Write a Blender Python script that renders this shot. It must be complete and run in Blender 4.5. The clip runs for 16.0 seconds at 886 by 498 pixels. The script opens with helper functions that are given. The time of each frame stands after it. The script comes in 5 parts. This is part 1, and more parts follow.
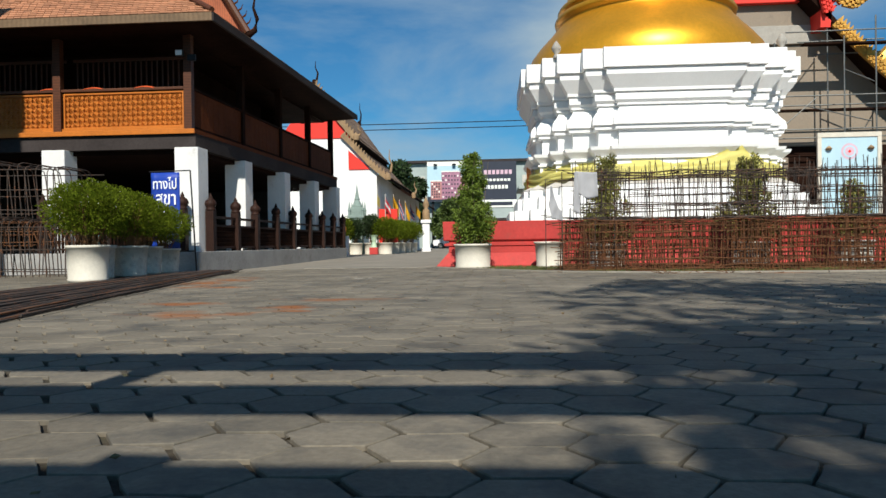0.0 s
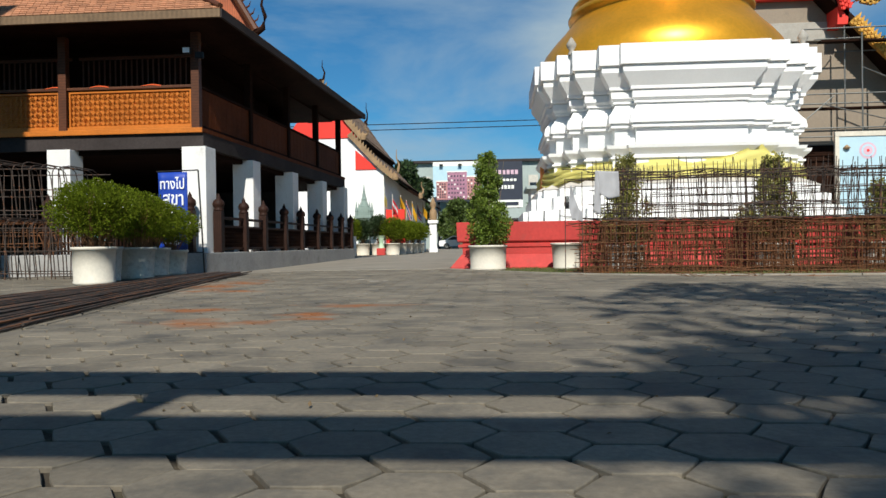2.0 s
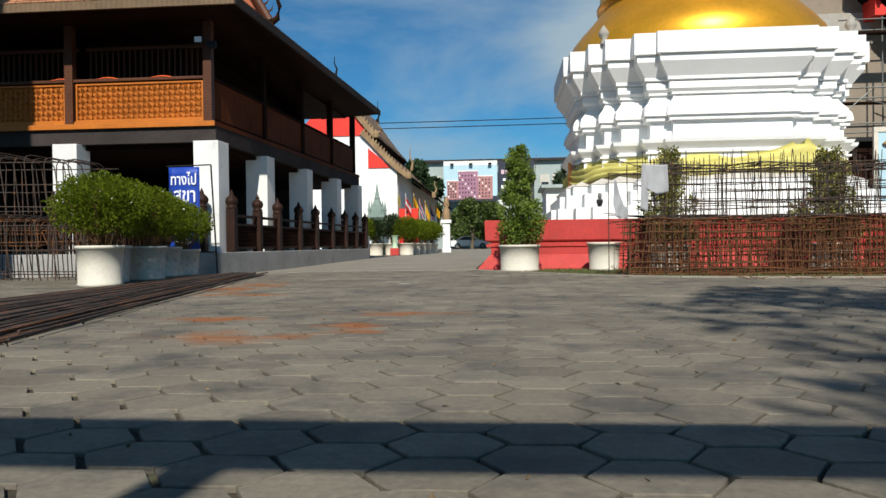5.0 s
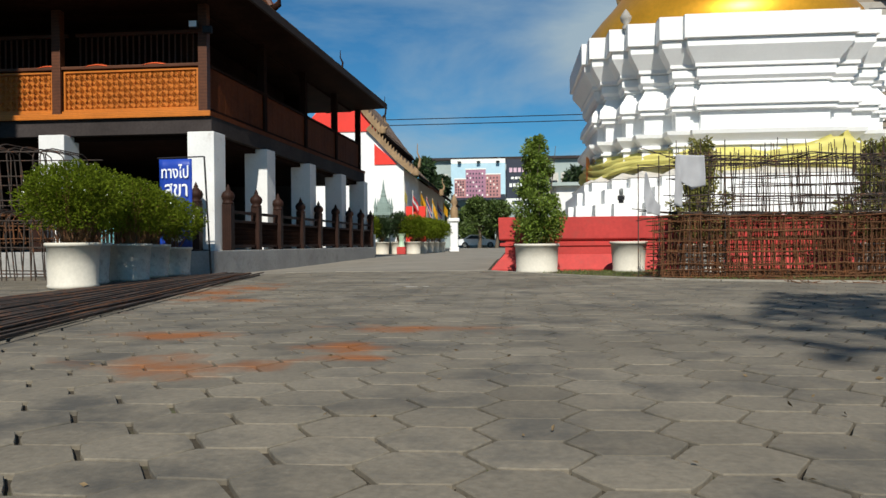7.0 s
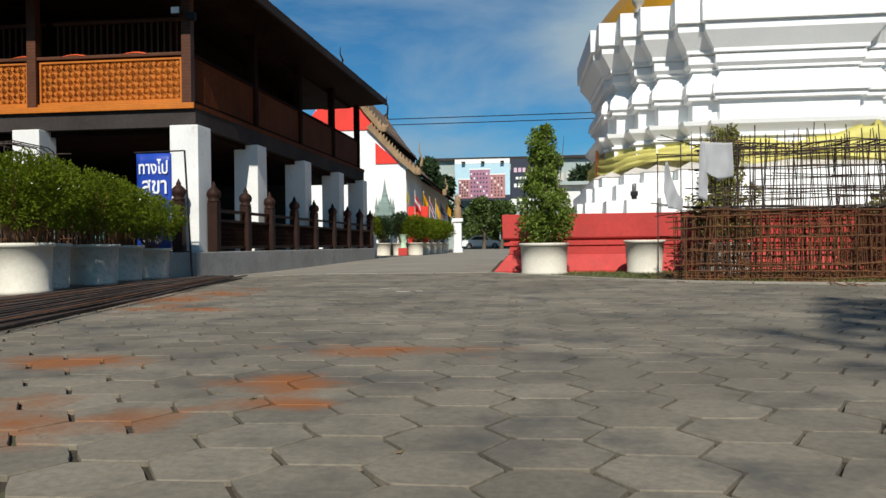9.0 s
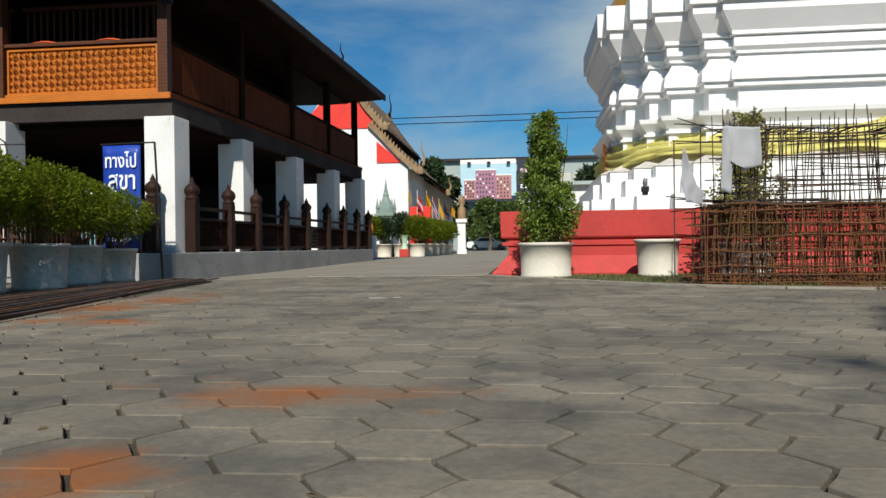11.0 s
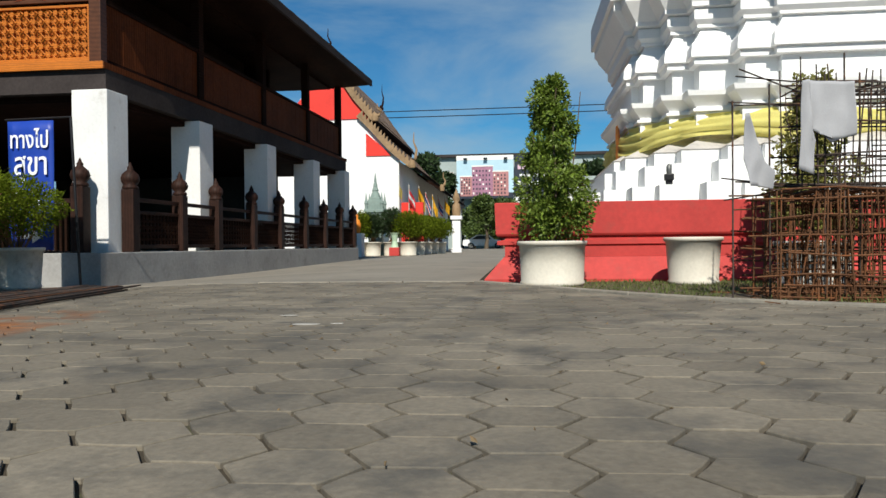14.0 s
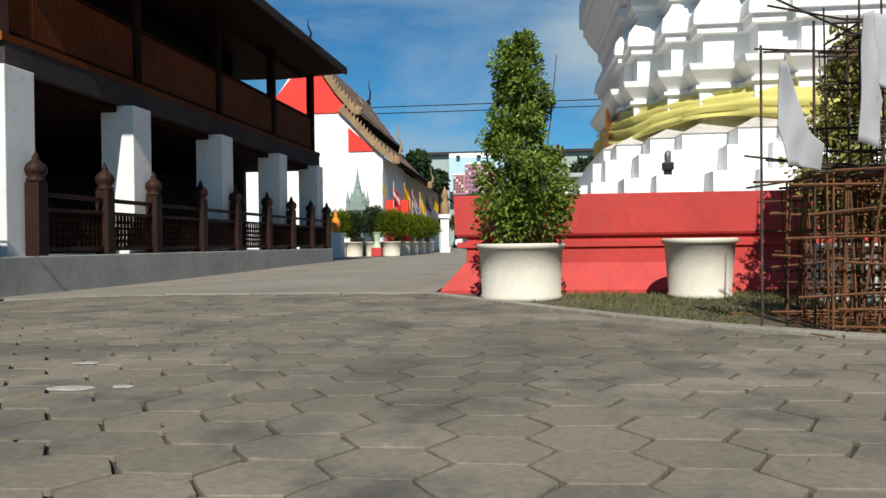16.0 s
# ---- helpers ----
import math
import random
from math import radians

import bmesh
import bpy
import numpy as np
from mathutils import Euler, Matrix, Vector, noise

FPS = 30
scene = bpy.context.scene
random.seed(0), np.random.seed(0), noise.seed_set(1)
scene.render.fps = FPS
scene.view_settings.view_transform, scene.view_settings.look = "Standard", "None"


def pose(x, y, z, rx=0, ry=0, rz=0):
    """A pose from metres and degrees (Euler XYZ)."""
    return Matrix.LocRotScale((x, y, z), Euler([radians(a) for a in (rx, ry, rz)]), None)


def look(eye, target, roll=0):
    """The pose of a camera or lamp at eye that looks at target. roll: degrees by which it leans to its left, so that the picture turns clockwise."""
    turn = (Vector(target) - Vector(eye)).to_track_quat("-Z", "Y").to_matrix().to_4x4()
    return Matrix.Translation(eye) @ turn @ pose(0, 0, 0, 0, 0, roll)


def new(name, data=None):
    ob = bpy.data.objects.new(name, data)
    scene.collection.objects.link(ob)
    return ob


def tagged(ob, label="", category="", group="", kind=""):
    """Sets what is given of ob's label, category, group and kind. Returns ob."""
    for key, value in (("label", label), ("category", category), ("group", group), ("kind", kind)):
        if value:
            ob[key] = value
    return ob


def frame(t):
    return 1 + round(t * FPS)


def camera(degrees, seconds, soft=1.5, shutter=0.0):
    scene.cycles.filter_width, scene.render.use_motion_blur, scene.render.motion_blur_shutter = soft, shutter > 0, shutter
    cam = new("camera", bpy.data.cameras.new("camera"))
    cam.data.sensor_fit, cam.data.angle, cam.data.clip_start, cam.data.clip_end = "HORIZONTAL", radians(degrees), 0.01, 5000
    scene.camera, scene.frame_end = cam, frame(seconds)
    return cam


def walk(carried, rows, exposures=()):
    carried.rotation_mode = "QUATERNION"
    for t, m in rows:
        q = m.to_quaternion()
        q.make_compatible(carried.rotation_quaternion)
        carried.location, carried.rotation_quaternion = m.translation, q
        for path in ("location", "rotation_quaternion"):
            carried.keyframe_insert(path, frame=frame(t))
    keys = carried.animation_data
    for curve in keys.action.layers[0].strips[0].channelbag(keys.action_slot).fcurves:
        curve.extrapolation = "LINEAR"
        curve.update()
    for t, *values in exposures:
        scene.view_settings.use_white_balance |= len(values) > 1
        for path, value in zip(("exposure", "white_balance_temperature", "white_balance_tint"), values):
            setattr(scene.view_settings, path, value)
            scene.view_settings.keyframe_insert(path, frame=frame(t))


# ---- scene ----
cam = camera(63.4, 16.0)
PATH = [
    (0, (0.006, 0.019, 0.682), (-0.132, 2.014, 0.669), -0.8),
    (0.5, (-0.042, 0.138, 0.692), (-0.184, 2.133, 0.679), -0.8),
    (1, (-0.12, 0.246, 0.703), (-0.264, 2.241, 0.691), -0.8),
    (1.5, (-0.212, 0.379, 0.708), (-0.36, 2.373, 0.696), -0.8),
    (2, (-0.3, 0.512, 0.714), (-0.45, 2.506, 0.702), -0.8),
    (2.5, (-0.431, 0.676, 0.711), (-0.584, 2.67, 0.7), -0.8),
    (3, (-0.543, 0.839, 0.694), (-0.7, 2.833, 0.684), -0.7),
    (3.5, (-0.663, 1.032, 0.702), (-0.823, 3.026, 0.692), -0.8),
    (4, (-0.773, 1.216, 0.698), (-0.936, 3.209, 0.688), -0.7),
    (4.5, (-0.833, 1.431, 0.69), (-1.0, 3.424, 0.68), -0.7),
    (5, (-0.93, 1.703, 0.699), (-1.101, 3.695, 0.688), -0.7),
    (7.3, (-1.164, 3.371, 0.695), (-1.355, 5.361, 0.681), -0.5),
    (7.5, (-1.174, 3.528, 0.686), (-1.363, 5.519, 0.677), -0.6),
    (8, (-1.179, 3.851, 0.678), (-1.371, 5.842, 0.668), -0.6),
    (8.5, (-1.183, 4.226, 0.67), (-1.381, 6.216, 0.659), -0.7),
    (9, (-1.146, 4.539, 0.657), (-1.349, 6.529, 0.647), -0.7),
    (9.2, (-1.122, 4.666, 0.653), (-1.326, 6.655, 0.644), -0.7),
    (11.3, (-0.977, 6.286, 0.615), (-1.201, 8.274, 0.61), -0.7),
    (11.5, (-0.984, 6.447, 0.618), (-1.199, 8.435, 0.608), -0.6),
    (12, (-0.99, 6.944, 0.614), (-1.207, 8.932, 0.604), -0.6),
    (12.5, (-1.026, 7.436, 0.642), (-1.244, 9.425, 0.632), -0.6),
    (13, (-1.052, 7.916, 0.655), (-1.27, 9.904, 0.644), -0.6),
    (13.5, (-1.066, 8.412, 0.633), (-1.283, 10.4, 0.622), -0.6),
    (14, (-1.031, 8.995, 0.639), (-1.246, 10.983, 0.628), -0.6),
    (14.5, (-0.937, 9.61, 0.656), (-1.15, 11.599, 0.644), -0.6),
    (15, (-0.815, 10.221, 0.662), (-1.026, 12.21, 0.649), -0.6),
    (15.5, (-0.703, 10.817, 0.69), (-0.912, 12.806, 0.676), -0.6),
    (16, (-0.59, 11.394, 0.689), (-0.796, 13.383, 0.675), -0.7),
]
SCALE = 0.65
walk(cam, [(t, look(Vector(eye) * SCALE, Vector(target) * SCALE, roll)) for t, eye, target, roll in PATH],
     exposures=[(0, 0.20), (5, 0.16), (7.5, 0.08), (12, 0.08), (16, 0.22)])

# ---- light ----
SUN_AZ, SUN_EL = radians(4), radians(42)      # azimuth from straight behind the camera towards its right
sun_from = Vector((math.sin(SUN_AZ) * math.cos(SUN_EL), -math.cos(SUN_AZ) * math.cos(SUN_EL), math.sin(SUN_EL)))
sun = new("sun", bpy.data.lights.new("sun", "SUN"))
sun.data.energy, sun.data.angle, sun.data.color = 5.0, radians(0.6), (1.0, 0.952, 0.86)
sun.matrix_world = look(sun_from * 50, (0, 0, 0))

world = bpy.data.worlds.new("sky")
scene.world = world
world.use_nodes = True
nt = world.node_tree
nt.nodes.clear()


def wn(kind, **inputs):
    n = nt.nodes.new(kind)
    for k, v in inputs.items():
        n.inputs[k.replace("_", " ")].default_value = v
    return n


sky = nt.nodes.new("ShaderNodeTexSky")
sky.sky_type = "NISHITA"
sky.sun_disc = False
sky.sun_elevation = SUN_EL
sky.sun_rotation = math.pi - SUN_AZ
sky.dust_density, sky.ozone_density, sky.air_density = 0.3, 3.0, 1.0
coord = nt.nodes.new("ShaderNodeTexCoord")
mapping = nt.nodes.new("ShaderNodeMapping")
mapping.inputs["Scale"].default_value = (1.0, 1.0, 3.2)
mapping.inputs["Location"].default_value = (0.35, 0.1, 0.42)
clouds = wn("ShaderNodeTexNoise", Scale=2.1, Detail=7.0, Roughness=0.55, Distortion=0.3)
ramp = nt.nodes.new("ShaderNodeValToRGB")
ramp.color_ramp.elements[0].position, ramp.color_ramp.elements[1].position = 0.43, 0.70
tintmix = nt.nodes.new("ShaderNodeMix")
tintmix.data_type, tintmix.blend_type = "RGBA", "MULTIPLY"
tintmix.inputs["Factor"].default_value = 1.0
tintmix.inputs["B"].default_value = (0.36, 0.92, 1.19, 1)
mix = nt.nodes.new("ShaderNodeMix")
mix.data_type = "RGBA"
mix.inputs["B"].default_value = (5.0, 6.6, 7.8, 1)
back = wn("ShaderNodeBackground", Strength=0.063)
wout = nt.nodes.new("ShaderNodeOutputWorld")
nt.links.new(coord.outputs["Generated"], mapping.inputs["Vector"])
nt.links.new(mapping.outputs["Vector"], clouds.inputs["Vector"])
aim = nt.nodes.new("ShaderNodeVectorMath")
aim.operation = "DISTANCE"
aim.inputs[1].default_value = Vector((0.135, 0.955, 0.265)).normalized()
near = nt.nodes.new("ShaderNodeMapRange")
near.inputs["From Min"].default_value, near.inputs["From Max"].default_value = 0.14, 0.0
near.inputs["To Min"].default_value, near.inputs["To Max"].default_value = -0.05, 0.15
near.interpolation_type = "SMOOTHSTEP"
lift = nt.nodes.new("ShaderNodeMath")
nt.links.new(coord.outputs["Generated"], aim.inputs[0])
nt.links.new(aim.outputs["Value"], near.inputs["Value"])
nt.links.new(near.outputs["Result"], lift.inputs[0])
nt.links.new(clouds.outputs["Fac"], lift.inputs[1])
nt.links.new(lift.outputs["Value"], ramp.inputs["Fac"])
nt.links.new(sky.outputs["Color"], tintmix.inputs["A"])
nt.links.new(tintmix.outputs["Result"], mix.inputs["A"])
nt.links.new(ramp.outputs["Color"], mix.inputs["Factor"])
nt.links.new(mix.outputs["Result"], back.inputs["Color"])
nt.links.new(back.outputs["Background"], wout.inputs["Surface"])


# ---- materials ----
def mat(name, col, rough=0.7, metal=0.0, var=0.25, big=1.5, fine=30.0, bump=0.15, dirt=None, dirt_at=0.62, wave=None,
        per_object=0.0, per_island=0.0, translucent=0.0, spec=0.4, world_space=False, rust=None):
    """A surface with large stains, fine grain and relief, in object-space metres."""
    m = bpy.data.materials.new(name)
    m.use_nodes = True
    t = m.node_tree
    bsdf = t.nodes["Principled BSDF"]
    tc = t.nodes.new("ShaderNodeTexCoord")
    where = tc.outputs["Object"]
    if world_space:
        where = t.nodes.new("ShaderNodeNewGeometry").outputs["Position"]

    def node(kind, **kw):
        n = t.nodes.new(kind)
        for k, v in kw.items():
            n.inputs[k].default_value = v
        return n

    def link(a, b):
        t.links.new(a, b)

    def mixer(blend, fac, a, b):
        n = t.nodes.new("ShaderNodeMix")
        n.data_type, n.blend_type = "RGBA", blend
        for sock, v in ((n.inputs["Factor"], fac), (n.inputs["A"], a), (n.inputs["B"], b)):
            if isinstance(v, bpy.types.NodeSocket):
                link(v, sock)
            elif isinstance(v, tuple):
                sock.default_value = (*v[:3], 1)
            else:
                sock.default_value = v
        return n.outputs["Result"]

    n1 = node("ShaderNodeTexNoise", Scale=big, Detail=5.0, Roughness=0.6)
    n2 = node("ShaderNodeTexNoise", Scale=fine, Detail=4.0, Roughness=0.65)
    link(where, n1.inputs["Vector"])
    link(where, n2.inputs["Vector"])
    lo = tuple(c * (1 - var) for c in col)
    hi = tuple(min(1, c * (1 + var * 0.7)) for c in col)
    r1 = t.nodes.new("ShaderNodeMapRange")
    r1.inputs["From Min"].default_value, r1.inputs["From Max"].default_value = 0.3, 0.7
    link(n1.outputs["Fac"], r1.inputs["Value"])
    c = mixer("MIX", r1.outputs["Result"], lo, hi)
    r2 = t.nodes.new("ShaderNodeMapRange")
    r2.inputs["From Min"].default_value, r2.inputs["From Max"].default_value = 0.3, 0.7
    r2.inputs["To Min"].default_value, r2.inputs["To Max"].default_value = 1 - var * 0.7, 1 + var * 0.5
    link(n2.outputs["Fac"], r2.inputs["Value"])
    c = mixer("MULTIPLY", 1.0, c, r2.outputs["Result"])
    height = n2.outputs["Fac"]
    if wave:
        axis, scale, amount = wave
        w = node("ShaderNodeTexWave", Scale=scale, Distortion=3.0, Detail=3.0)
        w.bands_direction = axis
        link(where, w.inputs["Vector"])
        r3 = t.nodes.new("ShaderNodeMapRange")
        r3.inputs["To Min"].default_value, r3.inputs["To Max"].default_value = 1 - amount, 1.0
        link(w.outputs["Fac"], r3.inputs["Value"])
        c = mixer("MULTIPLY", 1.0, c, r3.outputs["Result"])
    if dirt:
        n3 = node("ShaderNodeTexNoise", Scale=big * 2.7, Detail=8.0, Roughness=0.7)
        link(where, n3.inputs["Vector"])
        r4 = t.nodes.new("ShaderNodeMapRange")
        r4.inputs["From Min"].default_value, r4.inputs["From Max"].default_value = dirt_at - 0.08, dirt_at + 0.1
        link(n3.outputs["Fac"], r4.inputs["Value"])
        c = mixer("MIX", r4.outputs["Result"], c, dirt)
    if per_object:
        oi = t.nodes.new("ShaderNodeObjectInfo")
        r5 = t.nodes.new("ShaderNodeMapRange")
        r5.inputs["To Min"].default_value, r5.inputs["To Max"].default_value = 1 - per_object, 1 + per_object * 0.6
        link(oi.outputs["Random"], r5.inputs["Value"])
        c = mixer("MULTIPLY", 1.0, c, r5.outputs["Result"])
    if per_island:
        ge = t.nodes.new("ShaderNodeNewGeometry")
        r6 = t.nodes.new("ShaderNodeMapRange")
        r6.inputs["To Min"].default_value, r6.inputs["To Max"].default_value = 1 - per_island, 1 + per_island * 0.6
        link(ge.outputs["Random Per Island"], r6.inputs["Value"])
        c = mixer("MULTIPLY", 1.0, c, r6.outputs["Result"])
    if rust:
        # rust run-off: patches of stain about spots on the ground, wider across than along
        colour, places = rust
        n5 = node("ShaderNodeTexNoise", Scale=2.6, Detail=7.0, Roughness=0.62)
        link(where, n5.inputs["Vector"])
        for (rx, ry), (sx, sy) in places:
            mp = t.nodes.new("ShaderNodeMapping")
            mp.vector_type = "TEXTURE"
            mp.inputs["Location"].default_value = (rx, ry, 0)
            mp.inputs["Scale"].default_value = (sx, sy, 1.0)
            link(where, mp.inputs["Vector"])
            ln = t.nodes.new("ShaderNodeVectorMath")
            ln.operation = "LENGTH"
            link(mp.outputs["Vector"], ln.inputs[0])
            fall = t.nodes.new("ShaderNodeMath")
            fall.operation = "MULTIPLY_ADD"
            fall.inputs[1].default_value, fall.inputs[2].default_value = -0.36, 0.10
            link(ln.outputs["Value"], fall.inputs[0])
            add = t.nodes.new("ShaderNodeMath")
            add.operation = "ADD"
            link(fall.outputs[0], add.inputs[0])
            link(n5.outputs["Fac"], add.inputs[1])
            r7 = t.nodes.new("ShaderNodeMapRange")
            r7.inputs["From Min"].default_value, r7.inputs["From Max"].default_value = 0.385, 0.62
            r7.inputs["To Max"].default_value = 0.9
            link(add.outputs[0], r7.inputs["Value"])
            c = mixer("MIX", r7.outputs["Result"], c, colour)
    link(c, bsdf.inputs["Base Color"])
    bsdf.inputs["Roughness"].default_value = rough
    bsdf.inputs["Metallic"].default_value = metal
    bsdf.inputs["Specular IOR Level"].default_value = spec
    if bump:
        b = t.nodes.new("ShaderNodeBump")
        b.inputs["Strength"].default_value = bump
        b.inputs["Distance"].default_value = 0.01
        link(height, b.inputs["Height"])
        link(b.outputs["Normal"], bsdf.inputs["Normal"])
    if translucent:
        tr = t.nodes.new("ShaderNodeBsdfTranslucent")
        ms = t.nodes.new("ShaderNodeMixShader")
        ms.inputs["Fac"].default_value = translucent
        link(c, tr.inputs["Color"])
        link(bsdf.outputs["BSDF"], ms.inputs[1])
        link(tr.outputs["BSDF"], ms.inputs[2])
        link(ms.outputs["Shader"], t.nodes["Material Output"].inputs["Surface"])
    return m


RUNOFF = ((0.235, 0.080, 0.019), (((-1.32, 5.86), (0.72, 0.34)), ((-1.56, 5.14), (0.42, 0.30)), ((-1.38, 4.84), (0.32, 0.18)), ((-2.0, 4.62), (0.7, 0.4)), ((-3.05, 7.78), (1.0, 0.36)),
                                  ((-0.87, 5.65), (0.10, 0.09)), ((-2.4, 5.5), (0.6, 0.3)), ((-3.6, 9.0), (0.7, 2.6)), ((4.0, 10.05), (2.2, 0.4))))
PAVER = mat("concrete_paver", (0.184, 0.160, 0.120), 0.85, var=0.30, big=0.8, fine=45, bump=0.25, dirt=(0.082, 0.076, 0.064), dirt_at=0.56, per_object=0.17, world_space=True, rust=RUNOFF)
PAVER_FAR = mat("concrete_paver_joined", (0.184, 0.160, 0.120), 0.85, var=0.30, big=0.8, fine=45, bump=0.25, dirt=(0.082, 0.076, 0.064), dirt_at=0.56, per_island=0.17, world_space=True, rust=RUNOFF)
JOINT = mat("sandy_joint", (0.05, 0.040, 0.026), 0.95, var=0.4, big=1.2, fine=40, bump=0.5, dirt=(0.10, 0.11, 0.05))
ASPHALT = mat("worn_concrete_road", (0.235, 0.212, 0.172), 0.9, var=0.2, big=0.5, fine=25, bump=0.2, dirt=(0.14, 0.13, 0.115))
KERB = mat("pale_kerb", (0.26, 0.235, 0.19), 0.85, var=0.25, big=2, fine=30, bump=0.3)
GRASS = mat("grass_blades", (0.125, 0.155, 0.04), 0.7, var=0.4, big=3, fine=20, bump=0, per_island=0.4, translucent=0.2)
SOIL_RUST = mat("rust_stained_earth", (0.21, 0.085, 0.030), 0.95, var=0.4, big=2, fine=30, bump=0.5, dirt=(0.13, 0.085, 0.045), dirt_at=0.5)
SOIL = mat("soil", (0.11, 0.085, 0.055), 0.95, var=0.35, big=3, fine=30, bump=0.5)
WHITE = mat("white_limewash", (0.80, 0.80, 0.78), 0.75, var=0.04, big=1.2, fine=20, bump=0.08)
WHITE_OLD = mat("weathered_white_paint", (0.74, 0.74, 0.72), 0.8, var=0.08, big=1.5, fine=22, bump=0.15, dirt=(0.52, 0.50, 0.46), dirt_at=0.68)
COPING = mat("weathered_coping", (0.50, 0.47, 0.43), 0.85, var=0.15, big=2, fine=18, bump=0.2, dirt=(0.33, 0.31, 0.28), dirt_at=0.6)
GOLD = mat("gold_leaf_paint", (0.86, 0.40, 0.028), 0.36, metal=0.7, var=0.12, big=1.2, fine=12, bump=0.08)
RED = mat("red_oxide_paint", (0.47, 0.043, 0.036), 0.7, var=0.16, big=1.6, fine=18, bump=0.12, dirt=(0.36, 0.05, 0.04), dirt_at=0.62)
REDBRIGHT = mat("bright_red_paint", (0.72, 0.035, 0.02), 0.6, var=0.1, big=1, fine=15, bump=0.05)
YELLOW = mat("yellow_satin_cloth", (0.82, 0.74, 0.23), 0.6, var=0.12, big=2, fine=60, bump=0.05, translucent=0.35)
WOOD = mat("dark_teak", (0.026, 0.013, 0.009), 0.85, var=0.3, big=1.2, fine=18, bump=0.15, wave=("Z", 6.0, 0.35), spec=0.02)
WOODRED = mat("red_brown_teak_boards", (0.105, 0.036, 0.015), 0.55, var=0.25, big=1.0, fine=16, bump=0.15, wave=("Z", 5.0, 0.3), spec=0.3)
PANELW = mat("varnished_orange_teak", (0.56, 0.165, 0.016), 0.5, var=0.15, big=2.0, fine=25, bump=0.1, wave=("Z", 9.0, 0.25))
BEAM = mat("grey_brown_beam", (0.05, 0.042, 0.04), 0.9, var=0.25, big=1, fine=20, bump=0.15, spec=0.05)
POSTW = mat("turned_teak_post", (0.034, 0.015, 0.010), 0.6, var=0.35, big=3, fine=20, bump=0.12, wave=("X", 7.0, 0.35), spec=0.15)
TILE = mat("terracotta_shingle", (0.43, 0.20, 0.105), 0.8, var=0.15, big=1, fine=20, bump=0.2, per_island=0.25)
TILE_BROWN = mat("brown_temple_shingle", (0.26, 0.17, 0.11), 0.8, var=0.2, big=1, fine=16, bump=0.2, per_island=0.25)
PLINTH = mat("grey_cement_plinth", (0.33, 0.325, 0.31), 0.85, var=0.18, big=1.2, fine=22, bump=0.2, dirt=(0.22, 0.215, 0.2))
POT = mat("cream_cement_pot", (0.62, 0.58, 0.485), 0.7, var=0.1, big=4, fine=35, bump=0.15, dirt=(0.5, 0.46, 0.37), dirt_at=0.7)
POT_OLD = mat("stained_cement_pot", (0.56, 0.53, 0.46), 0.8, var=0.15, big=5, fine=35, bump=0.25, dirt=(0.33, 0.30, 0.25), dirt_at=0.6)
LEAF = mat("glossy_leaf", (0.16, 0.23, 0.032), 0.45, var=0.3, big=4, fine=30, bump=0, per_island=0.5, translucent=0.25, spec=0.3)
LEAF_LIME = mat("bright_bush_leaf", (0.135, 0.180, 0.012), 0.7, var=0.3, big=3, fine=30, bump=0, per_island=0.5, translucent=0.35, spec=0.08)
LEAF_STREET = mat("street_tree_leaf", (0.085, 0.13, 0.025), 0.55, var=0.3, big=1, fine=10, bump=0, per_island=0.5, translucent=0.2)
LEAF_DARK = mat("dark_tree_leaf", (0.035, 0.065, 0.02), 0.55, var=0.3, big=1, fine=10, bump=0, per_island=0.5, translucent=0.2)
LEAF_DRY = mat("olive_leaf", (0.26, 0.25, 0.065), 0.5, var=0.3, big=4, fine=30, bump=0, per_island=0.5, translucent=0.25, spec=0.3)
BARK = mat("bark", (0.12, 0.09, 0.06), 0.9, var=0.35, big=6, fine=40, bump=0.5)
TWIG = mat("reddish_twig", (0.17, 0.085, 0.035), 0.85, var=0.3, big=6, fine=40, bump=0.2)
PETAL = mat("white_petal", (0.8, 0.8, 0.74), 0.6, var=0.05, bump=0)
RUST = mat("rusty_rebar", (0.135, 0.058, 0.024), 0.85, metal=0.2, var=0.45, big=4, fine=60, bump=0.3, dirt=(0.22, 0.075, 0.022), dirt_at=0.60)
RUST_DARK = mat("dull_rebar", (0.06, 0.046, 0.038), 0.8, metal=0.3, var=0.4, big=4, fine=60, bump=0.3, dirt=(0.2, 0.08, 0.035), dirt_at=0.6)
BLUE = mat("blue_vinyl", (0.012, 0.05, 0.34), 0.45, var=0.08, big=3, fine=20, bump=0.03)
LETTER = mat("white_print", (0.82, 0.83, 0.85), 0.5, var=0.03, bump=0)
BLACKMETAL = mat("black_metal", (0.02, 0.02, 0.022), 0.5, metal=0.6, var=0.2, big=4, fine=30, bump=0.05)
STEEL = mat("galvanised_steel", (0.17, 0.175, 0.165), 0.5, metal=0.7, var=0.25, big=3, fine=30, bump=0.08)
CLOTH = mat("faded_shirt_cloth", (0.36, 0.36, 0.37), 0.9, var=0.08, big=4, fine=120, bump=0.1)
CLOTH_DARK = mat("dark_collar_cloth", (0.06, 0.065, 0.075), 0.9, var=0.15, big=4, fine=120, bump=0.1)
TAN = mat("beige_render_wall", (0.25, 0.205, 0.155), 0.85, var=0.12, big=0.6, fine=15, bump=0.1, dirt=(0.19, 0.16, 0.125), dirt_at=0.66)
